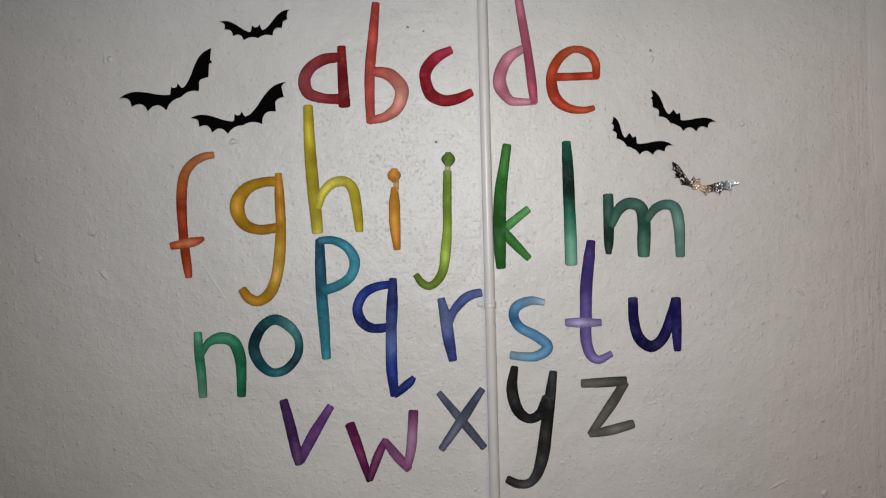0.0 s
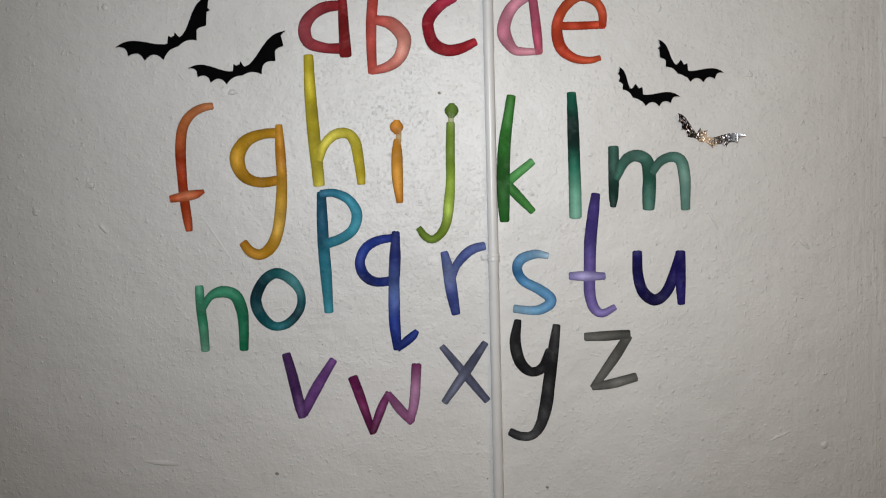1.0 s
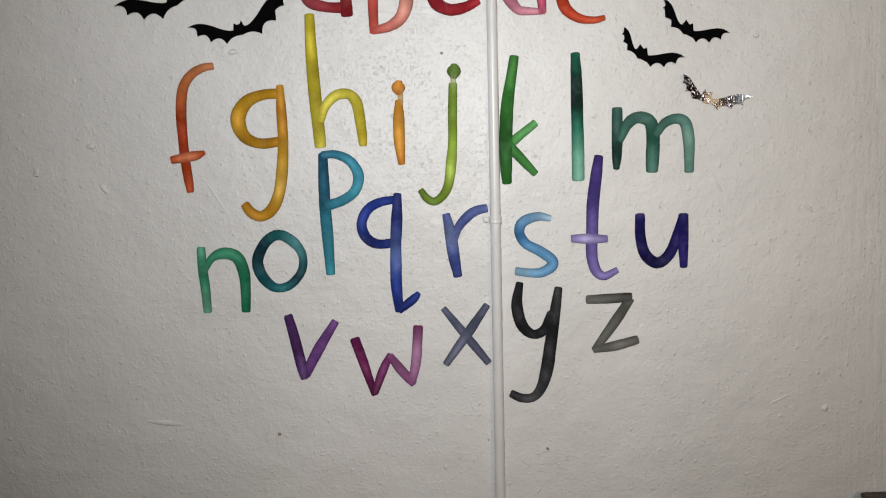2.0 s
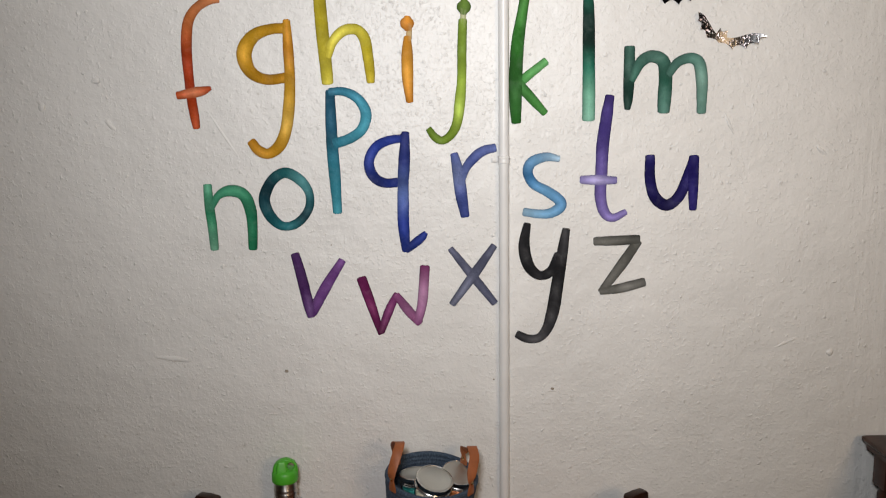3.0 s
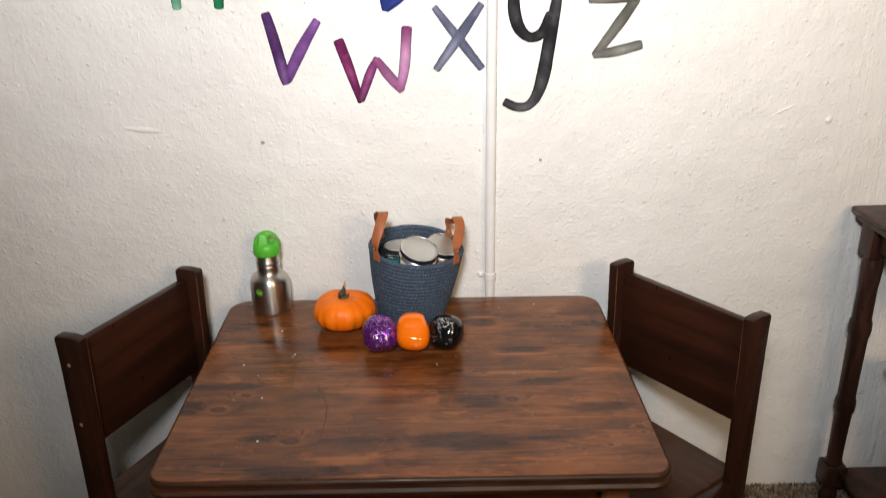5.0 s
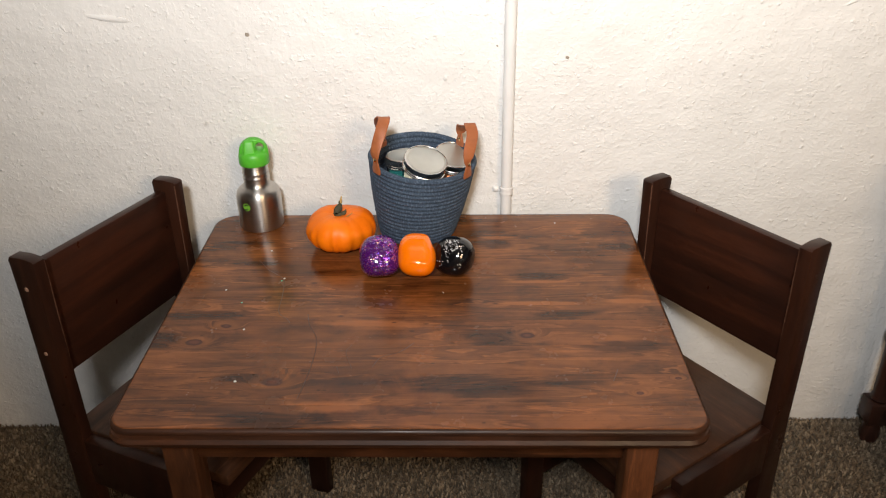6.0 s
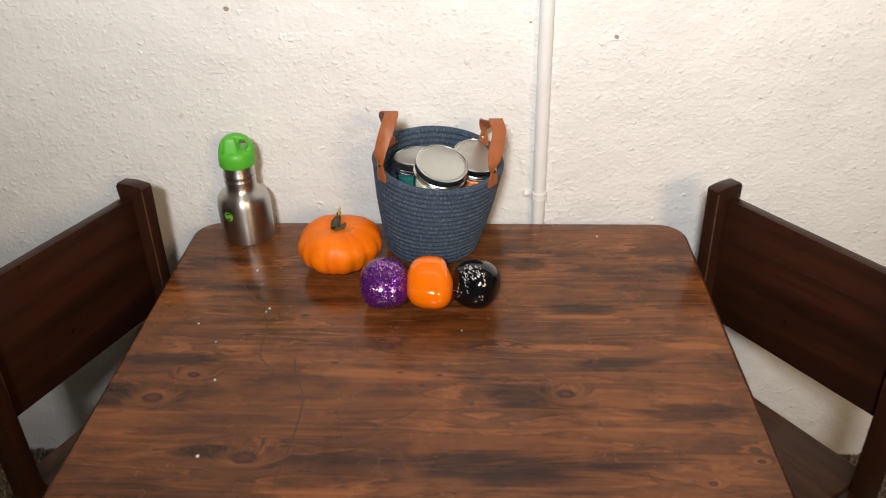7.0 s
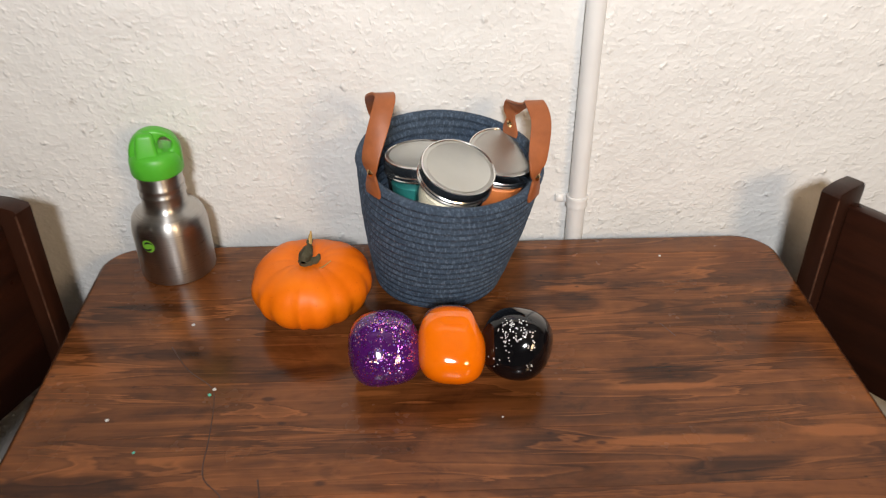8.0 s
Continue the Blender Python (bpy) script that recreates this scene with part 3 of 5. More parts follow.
def brush_line(pts, per=7):
    """The stroke's smooth middle line as rows of x, z, width in metres, with blunt, slightly round ends."""
    closed = pts[0] == pts[-1]
    line = np.array(spline([(x / 100, z / 100, w / 100) for x, z, w in (pts[:-1] if closed else pts)], per, closed))
    if closed:
        return np.vstack([line, line[:1]]), True
    for end, nxt in ((0, 1), (-1, -2)):
        d = line[end, :2] - line[nxt, :2]
        d /= np.linalg.norm(d)
        w = line[end, 2]
        caps = [np.append(line[end, :2] + d * w * f, w * g) for f, g in ((0.10, 0.97), (0.17, 0.86), (0.22, 0.62), (0.235, 0.3))]
        line = np.vstack([caps[::-1], line]) if end == 0 else np.vstack([line, caps])
    return line, False


def wall_letter(ch, cx, cz, strokes):
    """A letter sticker: brush strokes of (x, z, width) in centimetres about its centre, with the wash's colours along each.
    The paint pools darker along the outer edges and runs together where strokes meet."""
    verts, faces, cols = [], [], []
    cross = (-1.0, -1.0, -0.90, -0.66, -0.30, 0.0, 0.30, 0.66, 0.90, 1.0, 1.0)
    pool = (0.50, 0.50, 0.66, 0.93, 1.06, 1.10, 1.06, 0.93, 0.66, 0.50, 0.50)
    wide = len(cross)
    lines, washes = [], []
    for codes, pts in strokes:
        line, closed = brush_line(pts)
        step = np.append(0, np.cumsum(np.linalg.norm(np.diff(line[:, :2], axis=0), axis=1)))
        wash = np.array([linear(c) for c in codes.split()])
        stops = np.linspace(0, 1, len(wash))
        lines.append((line, closed))
        washes.append(np.array([[np.interp(q, stops, wash[:, j]) for j in range(3)] for q in step / step[-1]]))
    for k, (line, closed) in enumerate(lines):
        base, y = len(verts), -(0.0010 + 0.0005 * k)
        for i in range(len(line)):
            j0, j1 = max(i - 1, 0), min(i + 1, len(line) - 1)
            if closed and i in (0, len(line) - 1):
                j0, j1 = len(line) - 2, 1
            d = line[j1, :2] - line[j0, :2]
            d /= max(np.linalg.norm(d), 1e-9)
            nrm = np.array((-d[1], d[0]))
            wob = 1 + 0.035 * noise.noise(Vector((line[i, 0] * 60, line[i, 1] * 60, k * 3.0 + cx)))
            tip = 1.0 if closed else min(1.0, 0.62 + 0.11 * min(i, len(line) - 1 - i))
            for n, (s, e) in enumerate(zip(cross, pool)):
                p = line[i, :2] + nrm * s * line[i, 2] / 2 * wob
                c, e = washes[k][i], min(e, e * (0.35 + 0.65 * tip))
                for o, (other, _) in enumerate(lines):
                    if o != k:
                        far = np.linalg.norm(other[:, :2] - p, axis=1) / np.maximum(other[:, 2] / 2, 0.004)
                        at = int(far.argmin())
                        inside = min(1.0, max(0.0, (1.05 - far[at]) / 0.35))
                        blend = 0.5 * inside * abs(s)
                        c, e = c * (1 - blend) + washes[o][at] * blend, e + (0.95 - e) * inside
                cloud = noise.noise(Vector((p[0] * 26, p[1] * 26, k * 5.0 + cz)))
                pale = max(0.0, 0.12 + cloud) * max(0.0, 1 - abs(s))
                deep = 1 - 0.45 * max(0.0, -cloud - 0.05)
                verts.append((p[0], 0.0 if n in (0, wide - 1) else y, p[1]))
                cols.append([min(1.0, q * e * deep * (1 + 0.9 * pale) + 0.06 * pale) for q in c] + [1.0])
        for i in range(len(line) - 1):
            for q in range(wide - 1):
                a = base + i * wide + q
                faces.append((a, a + 1, a + wide + 1, a + wide))
    me = bpy.data.meshes.new("letter_decal")
    me.from_pydata(verts, [], faces)
    bm = bmesh.new()
    bm.from_mesh(me)
    bmesh.ops.recalc_face_normals(bm, faces=bm.faces)
    if sum(f.normal.y * f.calc_area() for f in bm.faces) > 0:
        bmesh.ops.reverse_faces(bm, faces=bm.faces)
    bm.to_mesh(me)
    bm.free()
    me.color_attributes.new("wash", "FLOAT_COLOR", "POINT").data.foreach_set("color", np.array(cols, np.float32).ravel())
    me.materials.append(VINYL)
    ob = new("letter_decal", me)
    ob.location = (cx, 0, cz)
    return tagged(ob, f"{COLOUR_WORDS[ch]} watercolour letter {ch} sticker on the white wall", "wall decal", "alphabet stickers on the wall")


wall_letter("a", -0.32, 1.745, [
    ("a8202a c0606a a8202a", [(3.4, 3.9, 1.9), (0.1, 3.5, 2.2), (-2.7, 1.8, 2.3), (-3.9, -0.6, 2.5), (-3.1, -3.2, 2.4), (0, -4.3, 2), (3.2, -4.5, 2.1)]),
    ("a81c22 8c1218 a01a22", [(3.7, 5.8, 1.7), (3.8, 0.4, 2), (4, -5.7, 2.4)]),
])
wall_letter("b", -0.197, 1.771, [
    ("d4574f d85f55 dd6a5c", [(-1.5, 11.8, 1.6), (-2.2, 5.5, 2), (-3, -1.2, 2.1), (-3.2, -6.9, 2), (-3.1, -11.8, 1.8)]),
    ("dc5f55 eaa898 d8685c", [(-2.2, -1.7, 1.8), (0.7, -2.4, 2.5), (2.7, -4.3, 2.8), (3.3, -6.1, 2.8), (2.3, -9, 2.5), (0, -10.8, 2), (-3.3, -11.6, 1.5)]),
])
wall_letter("c", -0.07, 1.742, [
    ("cf4268 b81c3a a8142c b81c34", [(0.6, 5.1, 1.6), (-2.3, 3.7, 2.3), (-4.4, 1.3, 2.4), (-4.6, -1, 2.3), (-3.6, -3.7, 2.5), (-1.1, -5, 2.3), (1.7, -4.7, 2.1), (4.5, -3.5, 1.6)]),
])
wall_letter("d", 0.069, 1.788, [
    ("e0a0b2 dc8fa6 e2a4b0", [(1.1, 0.4, 1.6), (-1.7, -1.3, 2.3), (-3.4, -4.3, 2.5), (-3.5, -7, 2.7), (-1.8, -9.7, 1.9), (0.1, -10.2, 1.6), (3.5, -10.3, 1.2)]),
    ("de8c9e d0708c c85a78", [(0.6, 10.3, 1.6), (1.3, 5.6, 1.8), (2.3, -1.2, 1.8), (2.9, -6.9, 1.9), (3.2, -10.4, 1.5)]),
])
wall_letter("e", 0.184, 1.728, [
    ("d85a34 d4502c d85a34", [(-3.4, 0.6, 1.6), (0.6, 0.6, 1.6), (4.6, 0.7, 1.6)]),
    ("d4502c e0744a d85a34 cf4d28 dd6a40", [(4.4, 0.5, 1.5), (4.3, 3.2, 1.7), (3, 5.2, 1.7), (0.2, 6.1, 1.5), (-2.4, 4.9, 1.9), (-4.2, 2.4, 2), (-4.7, -0.4, 2.2), (-3.9, -3.7, 2.3), (-1.4, -5.7, 1.8), (1.6, -6.2, 1.4), (3.7, -5.8, 1.1)]),
])
wall_letter("f", -0.59, 1.473, [
    ("e8a070 dd8a50 c8541f c04a18 cc6028", [(4.4, 12.1, 1.4), (2.5, 11.8, 1.6), (0.2, 10.5, 1.8), (-1.5, 7.9, 2), (-2.1, 3.4, 2.1), (-2, -2.3, 1.9), (-1.7, -6.8, 1.9), (-1.3, -10.2, 1.8), (-1.1, -12.1, 1.4)]),
    ("d0622c da8a5c c8541f", [(-4.3, -5.9, 1.5), (-1.3, -5.4, 2), (0.5, -5.1, 1.8), (2, -4.6, 0.9)]),
])
wall_letter("g", -0.456, 1.426, [
    ("d2a018 dcae28 d8a420 c89412", [(4.3, 11.2, 2), (0.8, 11.1, 2), (-2.4, 9.9, 2.5), (-4.3, 7.3, 3), (-4.2, 4.7, 2.8), (-2.8, 2.6, 2.3), (0, 1.6, 2), (4, 2, 2)]),
    ("d8a020 cc9010 e0b030 e8c058 d8a420 c89010", [(4, 12.6, 1.4), (4.1, 7.7, 2), (4.2, 2, 2), (3.8, -3.6, 2.3), (3, -8.2, 2.3), (1.6, -11.2, 2.3), (-0.6, -12.7, 2.1), (-2.6, -12, 2.1), (-3.8, -10.4, 1.8)]),
])
wall_letter("h", -0.305, 1.561, [
    ("d8c830 d4c428 e0d450", [(-4.8, 12.5, 1.9), (-4.7, 5.3, 2.3), (-4.3, -2.6, 2.5), (-3.8, -9.4, 2.4), (-3.6, -12.5, 2.3)]),
    ("dccf48 e4da58 d8c830 d4c030", [(-3.2, -7.7, 1.2), (-2.3, -4.9, 1.8), (-0.2, -2.9, 2), (2.3, -2.7, 2), (3.8, -4.4, 2.2), (4.4, -7.8, 2.1), (4.7, -10.7, 1.9), (4.8, -12.5, 1.6)]),
])
wall_letter("i", -0.182, 1.475, [
    ("ecd2a0 ecd2a0", [(0.2, 6.3, 1.1), (0.1, 4.1, 1.1)]),
    ("dc9c28 e8ac3c d08c18", [(-0.2, 4.3, 1.4), (-0.3, 1.2, 2.2), (-0.3, -3.4, 2.2), (0, -7.8, 1.4)]),
    ("e09c28 d89020", [(-0.1, 8.05, 1.3), (-0.15, 7.6, 2.25), (-0.2, 6.95, 2.7), (-0.15, 6.3, 2.3), (-0.1, 5.85, 1.4)]),
])
wall_letter("j", -0.109, 1.452, [
    ("dfe0b8 dfe0b8", [(3.3, 11.4, 1.1), (3.3, 9.4, 1.1)]),
    ("84a030 84a030 a8c448 b4cc58 809c28 6f8c20", [(3.2, 9.6, 1.7), (3, 4.4, 1.8), (2.9, -1.3, 1.8), (2.5, -5.8, 2.1), (1.9, -9.8, 1.9), (0.7, -12.1, 1.7), (-1, -13.2, 1.6), (-2.5, -12.5, 1.6), (-3.6, -11, 1.3)]),
    ("6c8c2c 5f7f20", [(3.5, 13.35, 1.3), (3.5, 12.9, 2.25), (3.45, 12.2, 2.75), (3.4, 11.5, 2.3), (3.35, 11.05, 1.4)]),
])
wall_letter("k", 0.054, 1.477, [
    ("5ca858 70b470", [(-2.2, -4.9, 1.8), (-0.6, -3.5, 1.8), (2.9, -0.8, 1.6)]),
    ("2c7428 58a050", [(-2.2, -5.1, 2), (0.4, -8, 1.9), (2.8, -10.6, 1.4)]),
    ("40862c 3a8830 2a6c24 2f7a2a", [(-1, 12.1, 1.8), (-1.6, 8.5, 2), (-2.5, 2.8, 2.5), (-2.9, -4, 2.6), (-2.9, -9.7, 2.3), (-2.8, -12.2, 1.9)]),
])
wall_letter("l", 0.166, 1.48, [
    ("208068 0c443c 0a3c34 188068 7cb8a0 8cc0ac", [(-0.2, 12.1, 1.8), (0, 6.8, 2.3), (0.1, 0, 2.4), (0.2, -6.9, 2.5), (0.2, -12.1, 2.5)]),
])
wall_letter("m", 0.316, 1.43, [
    ("3c6c60 14443c", [(-7, 6.2, 2.1), (-7, 1.4, 2.2), (-7.1, -3.2, 1.9), (-7.2, -5.3, 1.2)]),
    ("4c8474 608c80 34705f 5c8c80", [(-6.4, 0.2, 1.3), (-4.9, 3.4, 2.1), (-2.8, 4.6, 2.3), (-0.5, 3.7, 2.5), (0.1, 0.7, 2.6), (0, -3.3, 2.7), (-0.1, -5.8, 2.4)]),
    ("608c80 6c9c90 84aca0 78a498", [(0.8, 1.2, 1.4), (2.3, 3.3, 1.8), (4.6, 4.2, 2), (6.5, 3.3, 2.3), (7.2, 0, 2.3), (7.3, -3.5, 2), (7.3, -6.1, 1.8)]),
])
wall_letter("n", -0.544, 1.174, [
    ("6cb898 3ca078 8cc8ac", [(-4.2, 6.3, 1.7), (-4.1, 2.7, 1.9), (-3.7, -1.9, 1.9), (-3.5, -6.3, 1.7)]),
    ("4ca484 54ac88 30906c 2c9068", [(-3.7, 1.8, 1.1), (-2.1, 4.4, 1.6), (0.4, 5.3, 2.3), (2.9, 4.4, 2.4), (4.1, 1.4, 2.3), (4.3, -2.1, 2), (4.2, -6.3, 1.8)]),
])
wall_letter("o", -0.43, 1.208, [
    ("2c7c80 0c4c58 0c505c 1c6c74 2c8890 0c4450 2c7078 6cb0b4 2c7c80", [(0, 5.3, 2.1), (-2.5, 4.1, 2.1), (-4.2, 1.3, 2.2), (-4.4, -1, 2.3), (-3.2, -3.6, 2.2), (-1, -5.3, 1.8), (1.8, -4.8, 1.8), (4.2, -2.1, 1.7), (4.5, 1.1, 1.7), (2.8, 3.8, 2.1), (0, 5.3, 2.1)]),
])
wall_letter("p", -0.302, 1.3, [
    ("1c6480 206c88 409cb0 4ca8b8", [(-3.5, 11.7, 1.8), (-3.5, 6.5, 2.2), (-3.4, 0.9, 2.3), (-3.1, -4.8, 2.3), (-2.8, -11.8, 1.8)]),
    ("2c7c98 409cb4 54b0c4 3c98b0", [(-3.5, 11.7, 1.5), (-0.8, 11.7, 1.7), (1.9, 10.3, 1.9), (3.4, 7.5, 2.2), (2.6, 4.5, 2), (0.2, 2.7, 2), (-2.8, 1.7, 2)]),
])
wall_letter("q", -0.211, 1.218, [
    ("1c3c98 2c4cac 183484 203c98", [(1.8, 10.8, 1.6), (-1.6, 10.3, 1.8), (-4.1, 8.9, 2), (-5.4, 6.1, 2), (-4.6, 3.4, 2.1), (-2.3, 2, 1.9), (1.4, 2.2, 1.8)]),
    ("182c78 1c3484 7088c8 2444a4 1c3c94", [(1.9, 11.7, 1.6), (1.6, 6.5, 2.3), (1.3, 1.9, 2.2), (1.2, -2.6, 2.3), (1.2, -6.6, 2.3), (1.6, -11.5, 1.7)]),
    ("183078 2444a0", [(1.7, -11.7, 1), (3.1, -10.4, 1.7), (4.7, -9.1, 1.7), (5.5, -8.2, 1.1)]),
])
wall_letter("r", -0.056, 1.238, [
    ("5464a4 8c9ccc 5464a8 4858a0", [(-4, 5.4, 1.6), (-3.3, 2, 2.3), (-2.7, -2.6, 2.4), (-2, -6.7, 1.8)]),
    ("8494c8 5868a8 7080b8", [(-2.8, -0.3, 1.4), (-1.7, 2.8, 1.7), (0.4, 5.2, 2), (2.1, 6.2, 1.9), (3.9, 6.6, 1.7)]),
])
wall_letter("s", 0.078, 1.228, [
    ("b4d0e4 88b8dc 4c90c4 78b0d8 6ca4d0 88bce0 a8cce4", [(3.2, 5.3, 1.3), (0.7, 5.7, 1.8), (-2.1, 4.7, 2.1), (-2.9, 2.7, 2), (-1.7, 0.4, 2), (1.1, -1.2, 2.1), (3.4, -2.9, 2.2), (3.6, -4.3, 2.2), (1.6, -5.5, 2), (-0.7, -5.6, 1.8), (-3.5, -5.2, 1.7)]),
])
wall_letter("t", 0.2, 1.281, [
    ("54448c 5c4c9c 7464ac 8474b8 9c90cc", [(0.9, 11.9, 1.8), (0.4, 8.4, 2.3), (-0.3, 2.7, 2.5), (-0.5, -3, 2.4), (-0.6, -7.5, 2.3), (0.2, -10.7, 2.1), (1.9, -11.9, 1.7), (4.4, -10.8, 1.3)]),
    ("9c94cc b8b0dc 9088c0", [(-4.4, -4.2, 1.6), (-1.4, -4.3, 2), (2.3, -4.4, 1.5)]),
])
wall_letter("u", 0.335, 1.23, [
    ("2c2878 241c6c 1c1458 2c2474 342c80", [(-4.4, 5.2, 2), (-4.3, 0.8, 2.1), (-3.3, -2.7, 2.3), (-1, -4.4, 2.3), (1.3, -3, 2.2), (3, 0.6, 2.2), (4.2, 4.5, 1.9)]),
    ("2c2474 342c84 3c3088", [(4.3, 5, 2), (4.3, -0.5, 2.1), (4.4, -5.2, 1.5)]),
])
wall_letter("v", -0.372, 1.033, [
    ("84549c 9060a8 74488c", [(4.7, 4.9, 1.6), (1.4, -0.2, 2.2), (-1.6, -5.6, 2)]),
    ("64407c 5c3470 6c4484", [(-4.6, 6.3, 1.8), (-3.6, 2.2, 2.1), (-2.3, -4.1, 2.1), (-1.9, -6.3, 1.6)]),
])
wall_letter("w", -0.222, 1, [
    ("7e2a66 8a2e6e 681e52", [(-6.4, 4.5, 2), (-4.9, 0, 2), (-2.8, -6.8, 1.3)]),
    ("681e52 843674 984c86", [(-2.7, -6.4, 1.5), (-0.9, -1.8, 1.8), (0.6, 1.2, 1.3)]),
    ("a05890 b880ac 984c84", [(0.6, 1, 1.4), (2.7, -1.9, 2), (5.1, -4.7, 1.6)]),
    ("b070a4 cc9cc2 984882", [(4.8, -4.6, 1.6), (5.8, -0.2, 2), (6.4, 6.7, 2)]),
])
wall_letter("x", -0.062, 1.05, [
    ("747890 686c84", [(-4.3, 5.3, 1.3), (0, -0.2, 1.8), (4.4, -5.8, 1.5)]),
    ("60647c 787c94 74788c", [(4.3, 5.8, 1.4), (0.5, 0.4, 2), (-4.1, -5.9, 1.4)]),
])
wall_letter("y", 0.078, 1.034, [
    ("343438 2c2c30 34343a", [(-3, 11.7, 1.5), (-3.6, 7.3, 2.3), (-2.6, 3.2, 2.3), (-0.4, 1.3, 1.9), (1.9, 2.2, 2), (3.3, 5.4, 1.8)]),
    ("48484c 38383c 303034 3c3c40 606064 38383c", [(4.8, 10.5, 1.6), (4.1, 5.9, 2.2), (3.1, -0.9, 2.5), (2.3, -6, 2.6), (1.1, -9.8, 2.1), (-0.6, -11.7, 1.8), (-2.9, -11.8, 1.8), (-4.9, -10.9, 1.6)]),
])
wall_letter("z", 0.234, 1.065, [
    ("74746f 888884", [(3.6, 4.8, 1.8), (0.6, 0.3, 2.1), (-3.5, -5.3, 1.5)]),
    ("8c8c88 74746f 545450", [(-4.9, 5, 1.7), (-0.4, 5.1, 2), (3.7, 5.3, 1.8)]),
    ("74746f 8c8c88 80807c", [(-3.6, -5.3, 1.3), (0.6, -4.6, 2), (5, -3.5, 1.8)]),
])


def bat(body, left, right, mat, label, plump=1.0, curl=0.004):
    """A bat cut from card: two wings with a smooth leading edge and a scalloped trailing edge, a small eared head."""
    body, left, right = Vector(body), Vector(left), Vector(right)
    axis = (right - left).normalized()
    up = Vector((-axis.y, axis.x))

    def wing(tip, side):
        s = body + axis * side * 0.011 + up * 0.006
        u = tip - s
        ln = u.length
        n = Vector((-u.y, u.x)) / ln * side

        def at(f, h):
            return s + u * f + n * h * ln
        lead = [at(f, h) for f, h in ((0.0, 0.0), (0.10, -0.022), (0.28, 0.004), (0.50, 0.065), (0.70, 0.095), (0.86, 0.07), (1.0, 0.0))]
        lead = [Vector(p) for p in spline([tuple(p) for p in lead], 4)]
        spikes = [at(1.0, 0.0), at(0.79, -0.18 * plump), at(0.50, -0.29 * plump), at(0.15, -0.31 * plump)]
        spikes.append(body - up * 0.0085)
        trail = []
        for a, b in zip(spikes, spikes[1:]):
            chord = b - a
            inward = Vector((-chord.y, chord.x))
            if inward.dot(s + u * 0.4 + n * 0.06 * ln - (a + b) / 2) < 0:
                inward = -inward
            pull = (a + b) / 2 + inward * (0.62 if b is not spikes[-1] else 0.30)
            for k in range(1, 7):
                f = k / 6
                trail.append(a * (1 - f) ** 2 + pull * 2 * f * (1 - f) + b * f * f)
        return lead, trail
    rl, rt = wing(right, 1)
    ll, lt = wing(left, -1)
    head = [body + axis * x + up * y for x, y in ((-0.009, 0.010), (-0.0075, 0.0185), (-0.003, 0.0135), (0.003, 0.0135), (0.0075, 0.0185), (0.009, 0.010))]
    outline = head + rl + rt + lt[:-1][::-1] + ll[::-1]
    bm = bmesh.new()
    span = (right - left).length
    ring = [bm.verts.new((p.x - body.x, -0.0012, p.y - body.y)) for p in outline]
    face = bm.faces.new(ring)
    bmesh.ops.triangulate(bm, faces=[face])
    bmesh.ops.subdivide_edges(bm, edges=[e for e in bm.edges if e.calc_length() > 0.02], cuts=2, use_grid_fill=True)
    geom = bmesh.ops.extrude_face_region(bm, geom=bm.faces[:])
    for v in geom["geom"]:
        if isinstance(v, bmesh.types.BMVert):
            v.co.y = -0.0004
    for v in bm.verts:
        v.co.y -= curl * (Vector((v.co.x, v.co.z)).length / span * 2) ** 2
    bmesh.ops.recalc_face_normals(bm, faces=bm.faces)
    ob = finish("bat_cutout", bm, mat, smooth=False)
    ob.location = (body.x, 0, body.y)
    return tagged(ob, label, "wall decoration", "bat cut-outs on the wall")


BLACK_BAT = "black card bat cut-out with scalloped wings on the wall"
bat((-0.450, 1.834), (-0.524, 1.859), (-0.384, 1.880), BLACK_PAPER, BLACK_BAT)
bat((-0.610, 1.719), (-0.727, 1.711), (-0.542, 1.807), BLACK_PAPER, "large " + BLACK_BAT)
bat((-0.487, 1.660), (-0.588, 1.668), (-0.395, 1.736), BLACK_PAPER, "large " + BLACK_BAT)
bat((0.380, 1.643), (0.337, 1.703), (0.466, 1.635), BLACK_PAPER, "small " + BLACK_BAT)
bat((0.290, 1.598), (0.258, 1.652), (0.378, 1.590), BLACK_PAPER, "small " + BLACK_BAT)
bat((0.421, 1.508), (0.372, 1.557), (0.506, 1.509), SILVER_GLITTER, "silver glitter bat cut-out with scalloped wings on the wall", 1.0, 0.012)

# ---- the painted conduit ----
PIPE_R, PIPE_X, PIPE_Y = 0.0102, 0.0008, -0.0112
conduit = root("conduit_pipe", pose(PIPE_X, PIPE_Y, 0), "white painted steel conduit running up the wall", "pipe")
part("tube", lathe([(PIPE_R, 0.001), (PIPE_R, 0.5), (PIPE_R, 1.0), (PIPE_R, 1.5), (PIPE_R, H)], 28), PIPE_PAINT, conduit)
